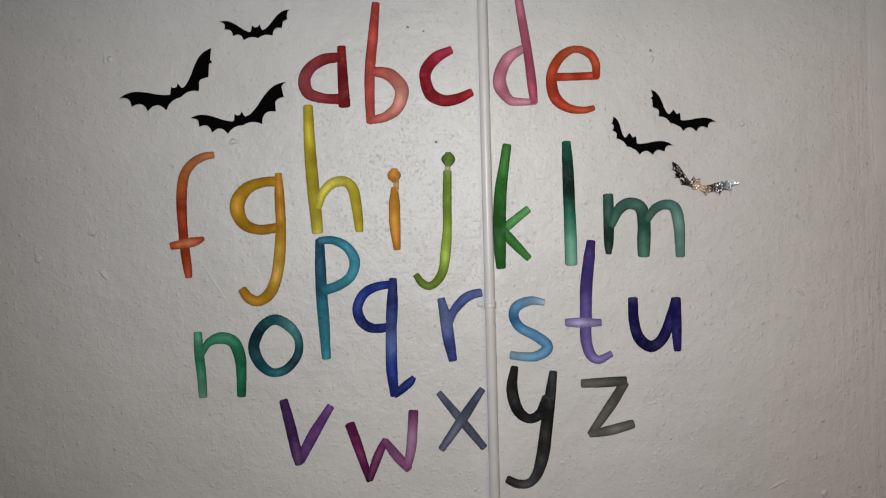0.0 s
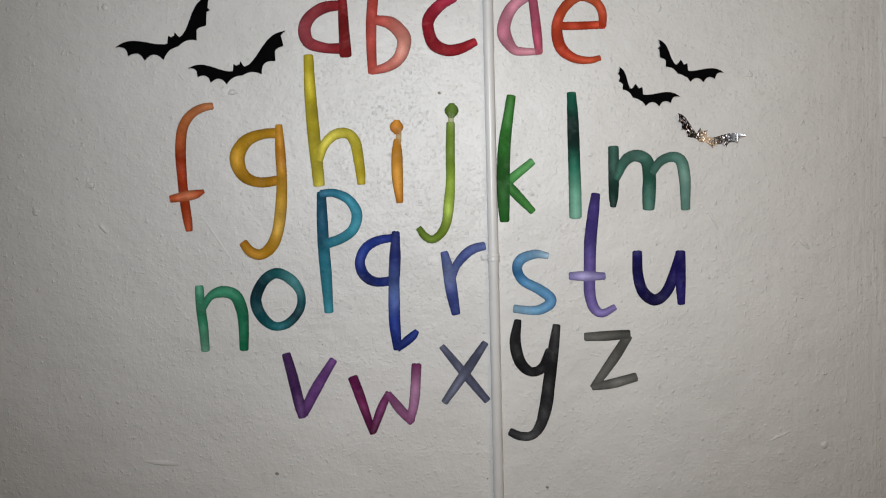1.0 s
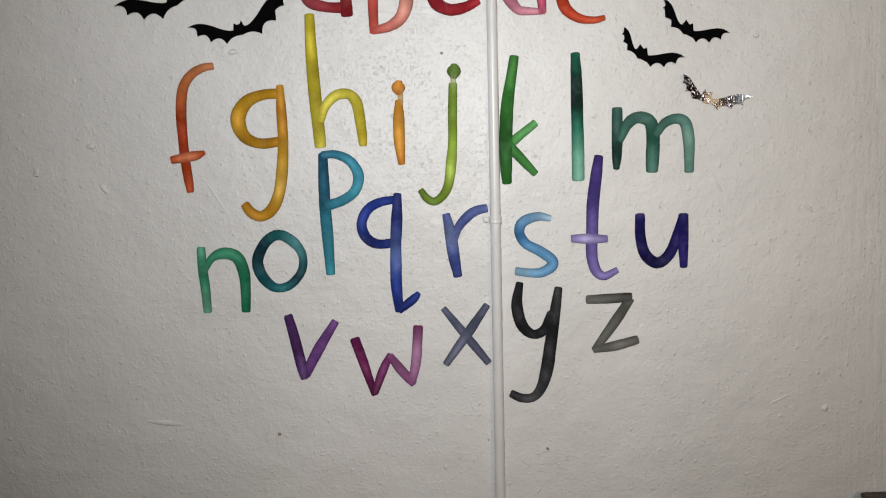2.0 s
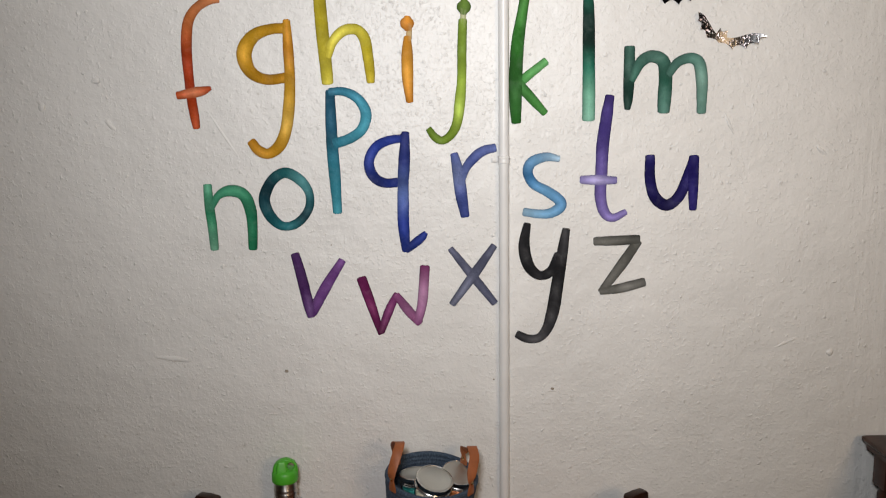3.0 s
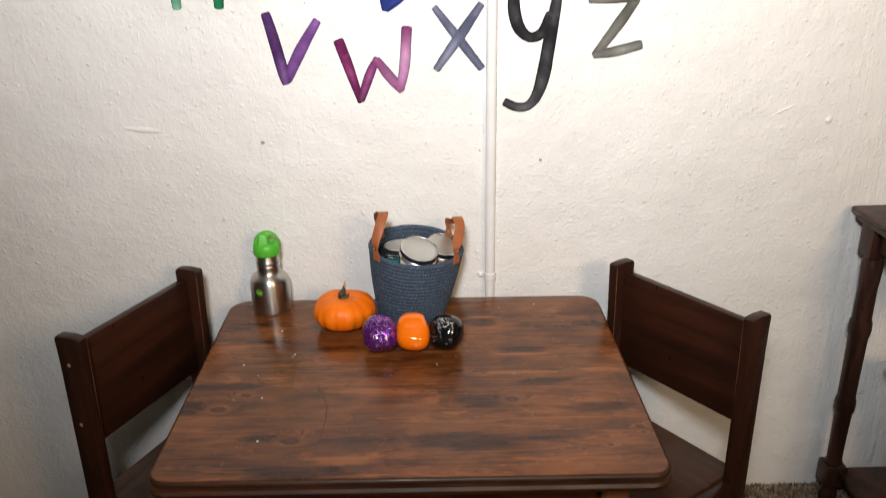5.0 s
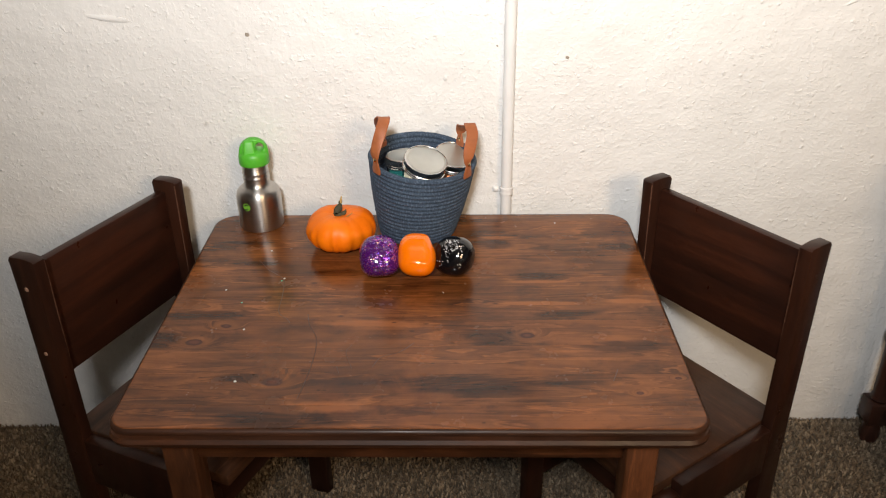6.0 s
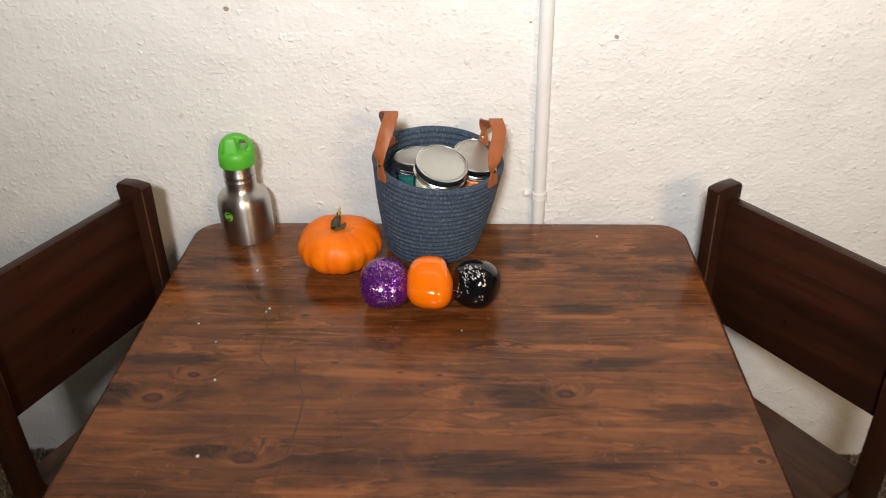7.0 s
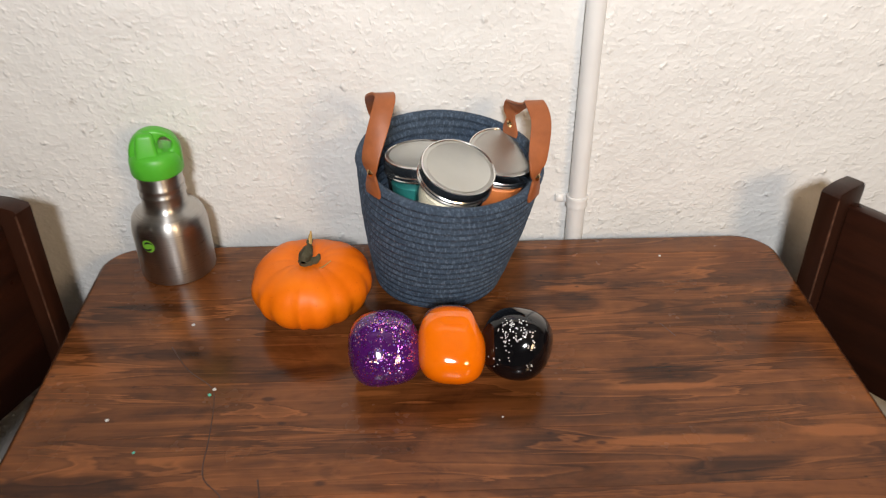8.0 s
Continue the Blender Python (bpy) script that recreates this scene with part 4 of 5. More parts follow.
for z in (1.281, 0.564):
    ring = lathe([(PIPE_R, z - 0.007), (PIPE_R + 0.0016, z - 0.0065), (PIPE_R + 0.0022, z - 0.004), (PIPE_R + 0.0014, z - 0.001), (PIPE_R + 0.0014, z + 0.002), (PIPE_R + 0.0022, z + 0.005), (PIPE_R + 0.0016, z + 0.007), (PIPE_R, z + 0.0076)], 28)
    strap = part("strap", merge(ring, block((-0.024, 0.0068, z - 0.0055), (-0.008, 0.0096, z + 0.0055), 0.0013)), PIPE_PAINT, conduit)
    part("screw", moved(lathe([(0.0, 0.003), (0.003, 0.0026), (0.0048, 0.0012), (0.005, 0.0)], 16), pose(-0.0185, 0.0068, z, 90)), PIPE_PAINT, strap)

# ---- the child's table ----
TX, TY, TZ, TW, TD = -0.157, -0.3265, 0.525, 0.749, 0.603


def table():
    t = root("low_table", pose(TX, TY, 0, 0, 0, -0.9), "child's low table in dark brown varnished pine with worn top", "table")
    profile = [(0.0068, TZ), (0.0046, TZ - 0.0004), (0.0022, TZ - 0.0018), (0.0005, TZ - 0.0042), (0.0004, TZ - 0.0075), (0.0065, TZ - 0.010), (0.0065, TZ - 0.0125), (0.000, TZ - 0.0145),
               (-0.003, TZ - 0.019), (-0.0015, TZ - 0.025), (0.003, TZ - 0.029), (0.012, TZ - 0.030)]
    top = rounded_slab(TW, TD, (0.042, 0.032), profile)
    for v in top.verts:
        if v.co.x < 0:
            v.co.x -= 0.0035 + 0.0055 * v.co.y / 0.295
    joints = [-TD] + [0.006 + 0.0647 * k for k in range(-4, 5)] + [TD]
    for y0, y1 in zip(joints, joints[1:]):
        strip = top.copy()
        for y, up in ((y0 + 0.00012, 1), (y1 - 0.00012, -1)):
            cut = bmesh.ops.bisect_plane(strip, geom=strip.verts[:] + strip.edges[:] + strip.faces[:], plane_co=(0, y, 0), plane_no=(0, -up, 0), clear_outer=True)
            rim = [e for e in cut["geom_cut"] if isinstance(e, bmesh.types.BMEdge)]
            if rim:
                bmesh.ops.edgenet_fill(strip, edges=rim)
        bmesh.ops.recalc_face_normals(strip, faces=strip.faces)
        board = part("top_board", strip, TABLE_TOP, t)
        board.data.materials.append(TABLE_RIM)
        for f in board.data.polygons:
            # the moulded rim, not the sawn joints between boards
            if f.normal.z < 0.97 and abs(f.normal.z) + abs(f.normal.x) > 0.02 or abs(f.center.y) > TD / 2 - 0.01 and f.normal.z < 0.97:
                f.material_index = 1
    top.free()
    lx, ly, s = TW / 2 - 0.075, TD / 2 - 0.055, 0.021
    for sx in (-1, 1):
        for sy in (-1, 1):
            leg = block((sx * lx - s, sy * ly - s, 0.0), (sx * lx + s, sy * ly + s, TZ - 0.0305), 0.004)
            part("leg", leg, TABLE_WOOD, t)
        part("side_apron", block((sx * lx - 0.009, -ly + s, TZ - 0.085), (sx * lx + 0.009, ly - s, TZ - 0.0305), 0.002), TABLE_RAIL, t)
    for sy in (-1, 1):
        part("apron", block((-lx + s, sy * ly - 0.009, TZ - 0.085), (lx - s, sy * ly + 0.009, TZ - 0.0305), 0.002), TABLE_RAIL, t)
    for pts, r in (([(-0.426, -0.203), (-0.403, -0.236), (-0.377, -0.260), (-0.370, -0.282), (-0.366, -0.322), (-0.363, -0.362), (-0.347, -0.381), (-0.341, -0.391)], 0.0005),
                   ([(-0.318, -0.368), (-0.310, -0.400), (-0.296, -0.430), (-0.292, -0.476), (-0.296, -0.538), (-0.300, -0.566)], 0.0006), ([(-0.210, -0.500), (-0.199, -0.476), (-0.175, -0.465), (-0.155, -0.442)], 0.0006),
                   ([(-0.258, -0.497), (-0.253, -0.513)], 0.0006), ([(-0.237, -0.502), (-0.249, -0.465), (-0.243, -0.448)], 0.0004), ([(0.052, -0.185), (0.062, -0.205)], 0.0004), ([(0.11, -0.53), (0.12, -0.505)], 0.0005)):
        bm = tube([(x - TX, y - TY, TZ) for x, y in pts], 1.15 * r, 6, 6)
        for v in bm.verts:
            v.co.z = TZ + max(-0.0002, (v.co.z - TZ) * 0.12)
        part("scratch", bm, SCRATCH, t, "dark scratch in the varnish")
    return t


table()

# ---- the two chairs ----


def post_shape(pd, top, y0, y1):
    """A back post whose top flares backwards into a small rounded ear."""
    side = [(pd - 0.004, 0.0), (pd - 0.004, 0.30), (pd - 0.004, top - 0.10), (pd - 0.001, top - 0.003), (pd - 0.004, top), (0.0, top + 0.0015), (-pd + 0.003, top - 0.0005), (-pd - 0.001, top - 0.006),
            (-pd, top - 0.024), (-pd + 0.001, top - 0.06), (-pd + 0.001, 0.30), (-pd - 0.001, 0.15), (-pd - 0.004, 0.0)]
    bm = bmesh.new()
    a = [bm.verts.new((x, y0, z)) for x, z in side]
    b = [bm.verts.new((x, y1, z)) for x, z in side]
    n = len(side)
    bm.faces.new(a)
    bm.faces.new(b[::-1])
    for i in range(n):
        bm.faces.new((a[i], b[i], b[(i + 1) % n], a[(i + 1) % n]))
    bmesh.ops.recalc_face_normals(bm, faces=bm.faces)
    rim = [e for e in bm.edges if abs(e.verts[0].co.y - e.verts[1].co.y) < 1e-6]
    bmesh.ops.bevel(bm, geom=rim, offset=0.0022, segments=2, profile=0.5, affect="EDGES")
    return bm


def chair(m, label):
    """Faces +x from its back posts at x = 0; the width runs along y."""
    c = root("child_chair", m, label, "chair", "chairs at the table")
    half, top, pd, pt = 0.1505, 0.628, 0.0255, 0.0105
    for sy in (-1, 1):
        post = part("back_post", post_shape(pd, top, sy * half - pt, sy * half + pt), CHAIR_UP, c)
        inner = sy * (half - pt)
        part("worn_edge", tube([(pd - 0.0052, inner + sy * 0.0010, 0.30), (pd - 0.0054, inner + sy * 0.0012, 0.45), (pd - 0.0026, inner + sy * 0.0010, top - 0.006)], 0.0009, 6, 4, None, (0.0004, 0.0009, 0.0012)), WORN, post, "pale worn edge")
        for z in (0.577, 0.462, 0.262, 0.238):
            part("dowel_plug", moved(lathe([(0.0, 0.0012), (0.0032, 0.001), (0.0036, 0.0)], 12), pose(-0.004, sy * (half + pt - 0.0003), z, -90 * sy)), DOWEL if sy < 0 and z > 0.4 else CHAIR_UP, post)
        part("front_leg", block((0.235, sy * (half - 0.002) - pt, 0), (0.275, sy * (half - 0.002) + pt, 0.280), 0.003), CHAIR_UP, c)
        part("side_rail", block((pd - 0.004, sy * half - (0.0112 if sy > 0 else 0.010), 0.205), (0.2345, sy * half + (0.0112 if sy < 0 else 0.010), 0.2965), 0.002), CHAIR_UP, c)
        part("side_stretcher", block((pd - 0.004, sy * half - 0.009, 0.085), (0.2345, sy * half + 0.009, 0.12), 0.002), CHAIR_UP, c)
    part("back_panel", block((-0.0150, -half + pt, 0.4095), (0.0015, half - pt, 0.609), 0.003), CHAIR_SIDE, c)
    part("seat", block((-0.022, -half + pt + 0.001, 0.280), (0.29, half - pt - 0.001, 0.301), 0.004), SEAT_WOOD, c)
    part("front_rail", block((0.245, -half + pt + 0.002, 0.215), (0.265, half - pt - 0.002, 0.2795), 0.002), CHAIR_SIDE, c)
    return c


chair(pose(-0.656, -0.2268, 0, 0, 0, -23.6), "dark-stained wooden child's chair with solid back, turned from the table")
chair(pose(0.3385, -0.2275, 0, 0, 0, 214.7), "dark-stained wooden child's chair with solid back, tucked against the table")

# ---- the console table by the wall ----


def console_leg(x, y):
    bm = merge(block((x - 0.023, y - 0.023, 0.612), (x + 0.023, y + 0.023, 0.678), 0.003),
               block((x - 0.023, y - 0.023, 0.055), (x + 0.023, y + 0.023, 0.108), 0.003))
    turned = [(0.010, 0.0), (0.017, 0.003), (0.020, 0.02), (0.017, 0.04), (0.013, 0.056)]
    column = [(0.015, 0.107), (0.019, 0.113), (0.016, 0.122), (0.0165, 0.18), (0.018, 0.243), (0.0208, 0.249), (0.0216, 0.262), (0.0208, 0.276), (0.0182, 0.283),
              (0.0185, 0.36), (0.0195, 0.428), (0.0220, 0.436), (0.0228, 0.450), (0.0220, 0.464), (0.0192, 0.472), (0.0185, 0.54), (0.0215, 0.597), (0.0185, 0.604), (0.018, 0.613)]
    return merge(bm, moved(lathe(turned, 24), pose(x, y, 0)), moved(lathe(column, 24), pose(x, y, 0)))


def console():
    c = root("console_table", pose(0, 0, 0), "dark mahogany console table with turned legs and low shelf", "side table")
    x0, x1, y0, y1 = 0.777, 1.36, -0.064, -0.345
    top = rounded_slab(0.79, 0.385, 0.012, [(0.004, 0.716), (0.0, 0.714), (0.0, 0.710), (0.004, 0.705), (0.012, 0.700), (0.022, 0.695), (0.030, 0.6905)])
    part("top", moved(top, pose(1.132, -0.206, -0.012)), CONSOLE_WOOD, c)
    for x in (x0, x1):
        for y in (y0, y1):
            part("leg", console_leg(x, y), CONSOLE_WOOD, c)
        part("side_apron", block((x - 0.009, y1 + 0.024, 0.628), (x + 0.009, y0 - 0.024, 0.678), 0.002), CONSOLE_WOOD, c)
    for y in (y0, y1):
        part("apron", block((x0 + 0.024, y - 0.009, 0.628), (x1 - 0.024, y + 0.009, 0.678), 0.002), CONSOLE_WOOD, c)
    part("low_shelf", block((x0 + 0.004, y1 + 0.004, 0.080), (x1 - 0.004, y0 - 0.004, 0.098), 0.003), CONSOLE_WOOD, c)


console()
tagged(finish("floor_board", block((0.808, -0.36, 0.002), (0.822, -0.085, 0.020), 0.005), PALE_WOOD), "pale raw wooden strip on the carpet under the console table", "board")
BIN = plain("pale_blue_plastic", (0.42, 0.50, 0.55), 0.4, spread=0.06)
storage_bin = root("storage_bin", pose(0.975, -0.20, 0.0985), "pale blue-grey plastic bin on the console's low shelf", "bin")
part("tub", rounded_slab(0.24, 0.18, 0.03, [(0.012, 0.270), (0.0, 0.275), (0.0, 0.27), (0.03, 0.0), (0.04, 0.0)]), BIN, storage_bin)
part("rim", rounded_slab(0.312, 0.216, 0.035, [(0.02, 0.290), (0.004, 0.289), (0.0, 0.285), (0.0, 0.279), (0.006, 0.2755)]), BIN, storage_bin)

# ---- on the table: bottle ----


def arc_fan(cx, cz, r, a0, a1, n):
    return [(cx + r * math.cos(radians(a0 + (a1 - a0) * k / n)), cz + r * math.sin(radians(a0 + (a1 - a0) * k / n))) for k in range(n + 1)]


def cap_fin():
    """Upright crest of the drinking cap, with its finger hole."""
    bm = bmesh.new()
    outer = [(-0.0285, 0.012)] + [(x, z) for x, z in arc_fan(0, 0.026, 0.0285, 180, 0, 28)] + [(0.0285, 0.012)]
    hole = arc_fan(0.0125, 0.0375, 0.0074, 0, 345, 23)
    edges = []
    for loop in (outer, hole):
        vs = [bm.verts.new((x, -0.008, z)) for x, z in loop]
        edges += [bm.edges.new((a, b)) for a, b in zip(vs, vs[1:] + vs[:1])]
    bmesh.ops.triangle_fill(bm, use_beauty=True, edges=edges)
    got = bmesh.ops.extrude_face_region(bm, geom=bm.faces[:])
    bmesh.ops.translate(bm, vec=(0, 0.016, 0), verts=[v for v in got["geom"] if isinstance(v, bmesh.types.BMVert)])
    bmesh.ops.recalc_face_normals(bm, faces=bm.faces)
    sharp = [e for e in bm.edges if len(e.link_faces) == 2 and e.calc_face_angle(0) > 0.9]
    bmesh.ops.bevel(bm, geom=sharp, offset=0.0035, segments=3, profile=0.5, affect="EDGES")
    for v in bm.verts:
        # thick at the foot, where it grows out of the ring
        v.co.y *= 1 + 1.35 * min(1.0, max(0.0, (0.046 - v.co.z) / 0.030)) * min(1.0, max(0.0, 1.15 - abs(v.co.x) / 0.026))
    return bm


def bottle():
    b = root("water_bottle", pose(-0.4470, -0.0595, TZ), "small stainless steel bottle with green sippy cap on the table", "bottle")
    r = 0.0396
    body = [(0.0, 0.002), (0.034, 0.002), (0.037, 0.0), (0.0388, 0.0006), (r, 0.0025), (r, 0.03), (r, 0.056), (r - 0.001, 0.062), (0.0372, 0.0685), (0.033, 0.0742), (0.0268, 0.0782),
            (0.0240, 0.0815), (0.0229, 0.086), (0.0229, 0.093), (0.0238, 0.0945), (0.0238, 0.0965), (0.0229, 0.098), (0.0229, 0.1015), (0.0238, 0.103), (0.0238, 0.105), (0.0229, 0.1065), (0.0229, 0.126), (0.0, 0.126)]
    part("body", lathe(body, 72), STEEL, b)
    ring = lathe([(0.0232, 0.1195), (0.0258, 0.1195), (0.0264, 0.121), (0.0264, 0.130), (0.0259, 0.136), (0.0244, 0.1395), (0.0226, 0.142), (0.0165, 0.144), (0.0, 0.1445)], 56)
    cap = part("cap", merge(ring, moved(cap_fin(), pose(0.0012, 0, 0.1165, 0, 0, 12) @ Matrix.Diagonal((0.89, 0.94, 0.91, 1)))), GREEN_CAP, b, "green plastic sippy cap")
    spout = bmesh.new()
    low = [spout.verts.new((-0.0065 + x * 0.0130, y, 0.127)) for x, y in ((-1, -0.0215), (1, -0.0225), (1, 0.002), (-1, 0.002))]
    high = [spout.verts.new((-0.0055 + x * 0.0088, y, 0.1645)) for x, y in ((-1, -0.0125), (1, -0.0130), (1, 0.000), (-1, 0.000))]
    spout.faces.new(low[::-1])
    spout.faces.new(high)
    for k in range(4):
        spout.faces.new((low[k], low[(k + 1) % 4], high[(k + 1) % 4], high[k]))
    bmesh.ops.recalc_face_normals(spout, faces=spout.faces)
    bmesh.ops.bevel(spout, geom=spout.edges[:], offset=0.0042, segments=4, profile=0.5, affect="EDGES")
    part("spout", moved(spout, pose(0, 0, 0, 0, 0, 12)), GREEN_CAP, cap)
    # round mark on the side: a dark disc with two green swirls
    disc, swirl = bmesh.new(), bmesh.new()

    def on_side(a, z, lift):
        return ((r + lift) * math.sin(a), -(r + lift) * math.cos(a), z)
    a0, z0, s = radians(-22), 0.0500, 0.0072
    vs = [disc.verts.new(on_side(a0 + s * math.cos(t) / r, z0 + s * math.sin(t), 0.0004)) for t in (2 * math.pi * k / 28 for k in range(28))]
    c = disc.verts.new(on_side(a0, z0, 0.0004))
    for k in range(28):
        disc.faces.new((c, vs[k], vs[(k + 1) % 28]))
    for turn in (0, math.pi):
        pts, inner = [], []
        for k in range(15):
            t = turn + 0.35 + 2.5 * k / 14
            q = s * (0.95 - 0.35 * k / 14)
            pts.append(on_side(a0 + q * math.cos(t) / r, z0 + q * math.sin(t), 0.0009))
            q -= s * 0.34 * math.sin(math.pi * (k + 0.5) / 15)
            inner.append(on_side(a0 + q * math.cos(t) / r, z0 + q * math.sin(t), 0.0009))
        va, vb = [swirl.verts.new(p) for p in pts], [swirl.verts.new(p) for p in inner]
        for k in range(14):
            swirl.faces.new((va[k], va[k + 1], vb[k + 1], vb[k]))
    bmesh.ops.recalc_face_normals(disc, faces=disc.faces)
    emblem = part("printed_emblem", disc, LOGO_GREEN, b, "round green print with dark swirls")
    part("swirl", swirl, LOGO_DARK, emblem)


bottle()

# ---- pumpkin ----


def pumpkin():
    p = root("mini_pumpkin", pose(-0.2915, -0.1465, TZ, 0, 0, 12), "small squat orange pumpkin with dry green stem", "pumpkin")
    bm = bmesh.new()
    n, m, ribs = 150, 32, 15
    rng = random.Random(5)
    spots = [2 * math.pi * (k + 0.28 * rng.uniform(-1, 1)) / ribs for k in range(ribs)]
    rings = []
    for j in range(1, m):
        ph = -math.pi / 2 + math.pi * j / m
        ring = []
        for i in range(n):
            a = 2 * math.pi * i / n
            near = min(abs((a - s + math.pi) % (2 * math.pi) - math.pi) for s in spots)
            groove = math.exp(-(near / 0.11) ** 2)
            r = 0.0602 * math.cos(ph) ** 0.70 * (1 - 0.050 * groove * min(1.0, max(0.10, 0.80 - 0.80 * math.sin(ph))))
            r *= 1 + 0.025 * math.sin(a + 0.6) + 0.015 * math.sin(2 * a)
            z = 0.0328 + 0.0326 * math.sin(ph)
            z += -0.0075 * math.exp(-(r / 0.016) ** 2) * (1 if ph > 0 else -0.6) - 0.0004 * groove * max(0, math.sin(ph)) + 0.0042 * math.sin(3 * a + 1.1) * max(0, math.sin(ph)) * math.cos(ph)
            ring.append(bm.verts.new((r * math.cos(a), r * math.sin(a), z)))
        rings.append(ring)
    for a, b in zip(rings, rings[1:]):
        for i in range(n):
            bm.faces.new((a[i], a[(i + 1) % n], b[(i + 1) % n], b[i]))
    bm.faces.new(rings[0][::-1])
    bm.faces.new(rings[-1])
    part("flesh", bm, PUMPKIN, p)
    stem = tube([(0.002, 0.0, 0.053), (-0.002, -0.003, 0.060), (-0.0035, -0.004, 0.068), (0.001, -0.001, 0.076), (0.004, 0.003, 0.083)], 0.005, 14, 7, None, (0.0098, 0.0078, 0.0066, 0.0042, 0.0018))
    for v in stem.verts:
        a = math.atan2(v.co.y, v.co.x)
        v.co += Vector((noise.noise(v.co * 260), noise.noise(v.co * 260 + Vector((9, 0, 0))), 0)) * 0.0022 + Vector((math.cos(a), math.sin(a), 0)) * 0.0009 * math.sin(5 * a)
    s = part("stem", stem, STEM, p, "dry twisted green stem")
    part("leaf_scar", tube([(0.002, -0.004, 0.060), (0.008, -0.006, 0.0650), (0.0105, -0.004, 0.069)], 0.0016, 8, 5, None, (0.0050, 0.0032, 0.0010)), STEM, s)
    part("tendril", tube([(-0.003, -0.012, 0.0575), (0.004, -0.018, 0.0600), (0.013, -0.018, 0.0635), (0.020, -0.015, 0.0665)], 0.0008, 6, 5, None, (0.0012, 0.0008, 0.0007, 0.0004)), STEM_TIP, s, "thin dry tendril")
    part("stem_tip", tube([(0.0025, 0.001, 0.079), (0.004, 0.003, 0.084), (0.0055, 0.004, 0.091)], 0.0016, 8, 5, None, (0.0028, 0.0020, 0.0008)), STEM_TIP, s)


pumpkin()

# ---- three glossy painted lumps ----


def lump_warp(q, half, taper, lean, tilt):
    """Low-bellied: narrower towards the top, the upper front sloping back, the whole slumped backwards."""
    up = max(0.0, (q.z + 1) / 2 - 0.30)
    y, z = q.y * (1 - lean * up if q.y < 0 else 1) * half[1], q.z * half[2]
    c, s = math.cos(tilt), math.sin(tilt)
    return Vector((q.x * (1 - taper * up) * half[0], y * c + z * s, z * c - y * s))


def lump(name, m, half, power, mat, label, dent=0.0, flakes=None, taper=0.18, lean=0.42, tilt=0.0):
    bm = bmesh.new()
    bmesh.ops.create_uvsphere(bm, u_segments=56, v_segments=36, radius=1)
    for v in bm.verts:
        d = v.co.normalized()
        k = sum(abs(c) ** power for c in d) ** (-1 / power)
        q = d * k
        q *= 1 + 0.03 * noise.noise(d * 1.3 + Vector((half[0] * 900, 0, 0)))
        q.x -= dent * math.exp(-((d.x - 0.9) / 0.5) ** 2 - ((d.z - 0.55) / 0.35) ** 2)
        v.co = lump_warp(q, half, taper, lean, tilt)
    low = min(v.co.z for v in bm.verts)
    for v in bm.verts:
        v.co.z -= low
    ob = finish(name, bm, mat)
    ob.matrix_world = m
    if flakes:
        part("glitter", glitter_flakes(half, power, low, taper, lean, tilt, *flakes[1:]), flakes[0], ob, "loose glitter flakes").visible_shadow = True
    return tagged(ob, label, "ornament", "glossy lumps in front of the basket")


def glitter_flakes(half, power, low, taper, lean, tilt, seed, clumps, each, size):
    """Small six-sided flakes lying in clumps on the front and top of a lump."""
    rng = random.Random(seed)
    verts, faces = [], []
    for _ in range(clumps):
        mid = Vector((rng.uniform(-0.65, 0.75), -1.0, rng.uniform(-0.3, 1.15)))
        for _ in range(rng.randint(each // 2, each)):
            d = (mid + Vector((rng.gauss(0, 0.12), rng.gauss(0, 0.12), rng.gauss(0, 0.12)))).normalized()
            k = sum(abs(c) ** power for c in d) ** (-1 / power)
            p = lump_warp(d * k, half, taper, lean, tilt) * 1.004
            nrm = Vector([math.copysign(abs(c) ** (power - 1), c) / h for c, h in zip(d * k, half)]).normalized()
            nrm.rotate(Matrix.Rotation(-tilt, 3, "X"))
            p += nrm * 0.0009 - Vector((0, 0, low))
            nrm = (nrm + Vector((rng.gauss(0, 0.16), rng.gauss(0, 0.16), rng.gauss(0, 0.16)))).normalized()
            u = nrm.orthogonal().normalized()
            w = nrm.cross(u)
            r, base = size * rng.uniform(0.6, 1.1), len(verts)
            for lift in (-0.0001, 0.0001):
                verts += [p + (u * math.cos(a) + w * math.sin(a)) * r + nrm * lift for a in (math.pi * q / 3 for q in range(6))]
            faces += [tuple(range(base + 6, base + 12)), tuple(range(base + 5, base - 1, -1))]
            faces += [(base + q, base + (q + 1) % 6, base + 6 + (q + 1) % 6, base + 6 + q) for q in range(6)]
    me = bpy.data.meshes.new("flakes")
    me.from_pydata(verts, [], faces)
    bm = bmesh.new()
    bm.from_mesh(me)
    bpy.data.meshes.remove(me)
    return bm


lump("gloss_lump", pose(-0.2175, -0.2520, TZ, 0, 0, 8), (0.0328, 0.0325, 0.0330), 2.8, PURPLE, "glossy purple glitter lump with rounded cube shape", flakes=(PARTY_FLAKE, 4, 18, 11, 0.0007), taper=0.10, tilt=radians(29))
lump("gloss_lump", pose(-0.1570, -0.2520, TZ, 0, 0, -3), (0.0312, 0.0325, 0.0345), 2.9, ORANGE, "glossy bright orange lump with rounded cube shape", 0.20, taper=0.10, lean=0.60, tilt=radians(28))
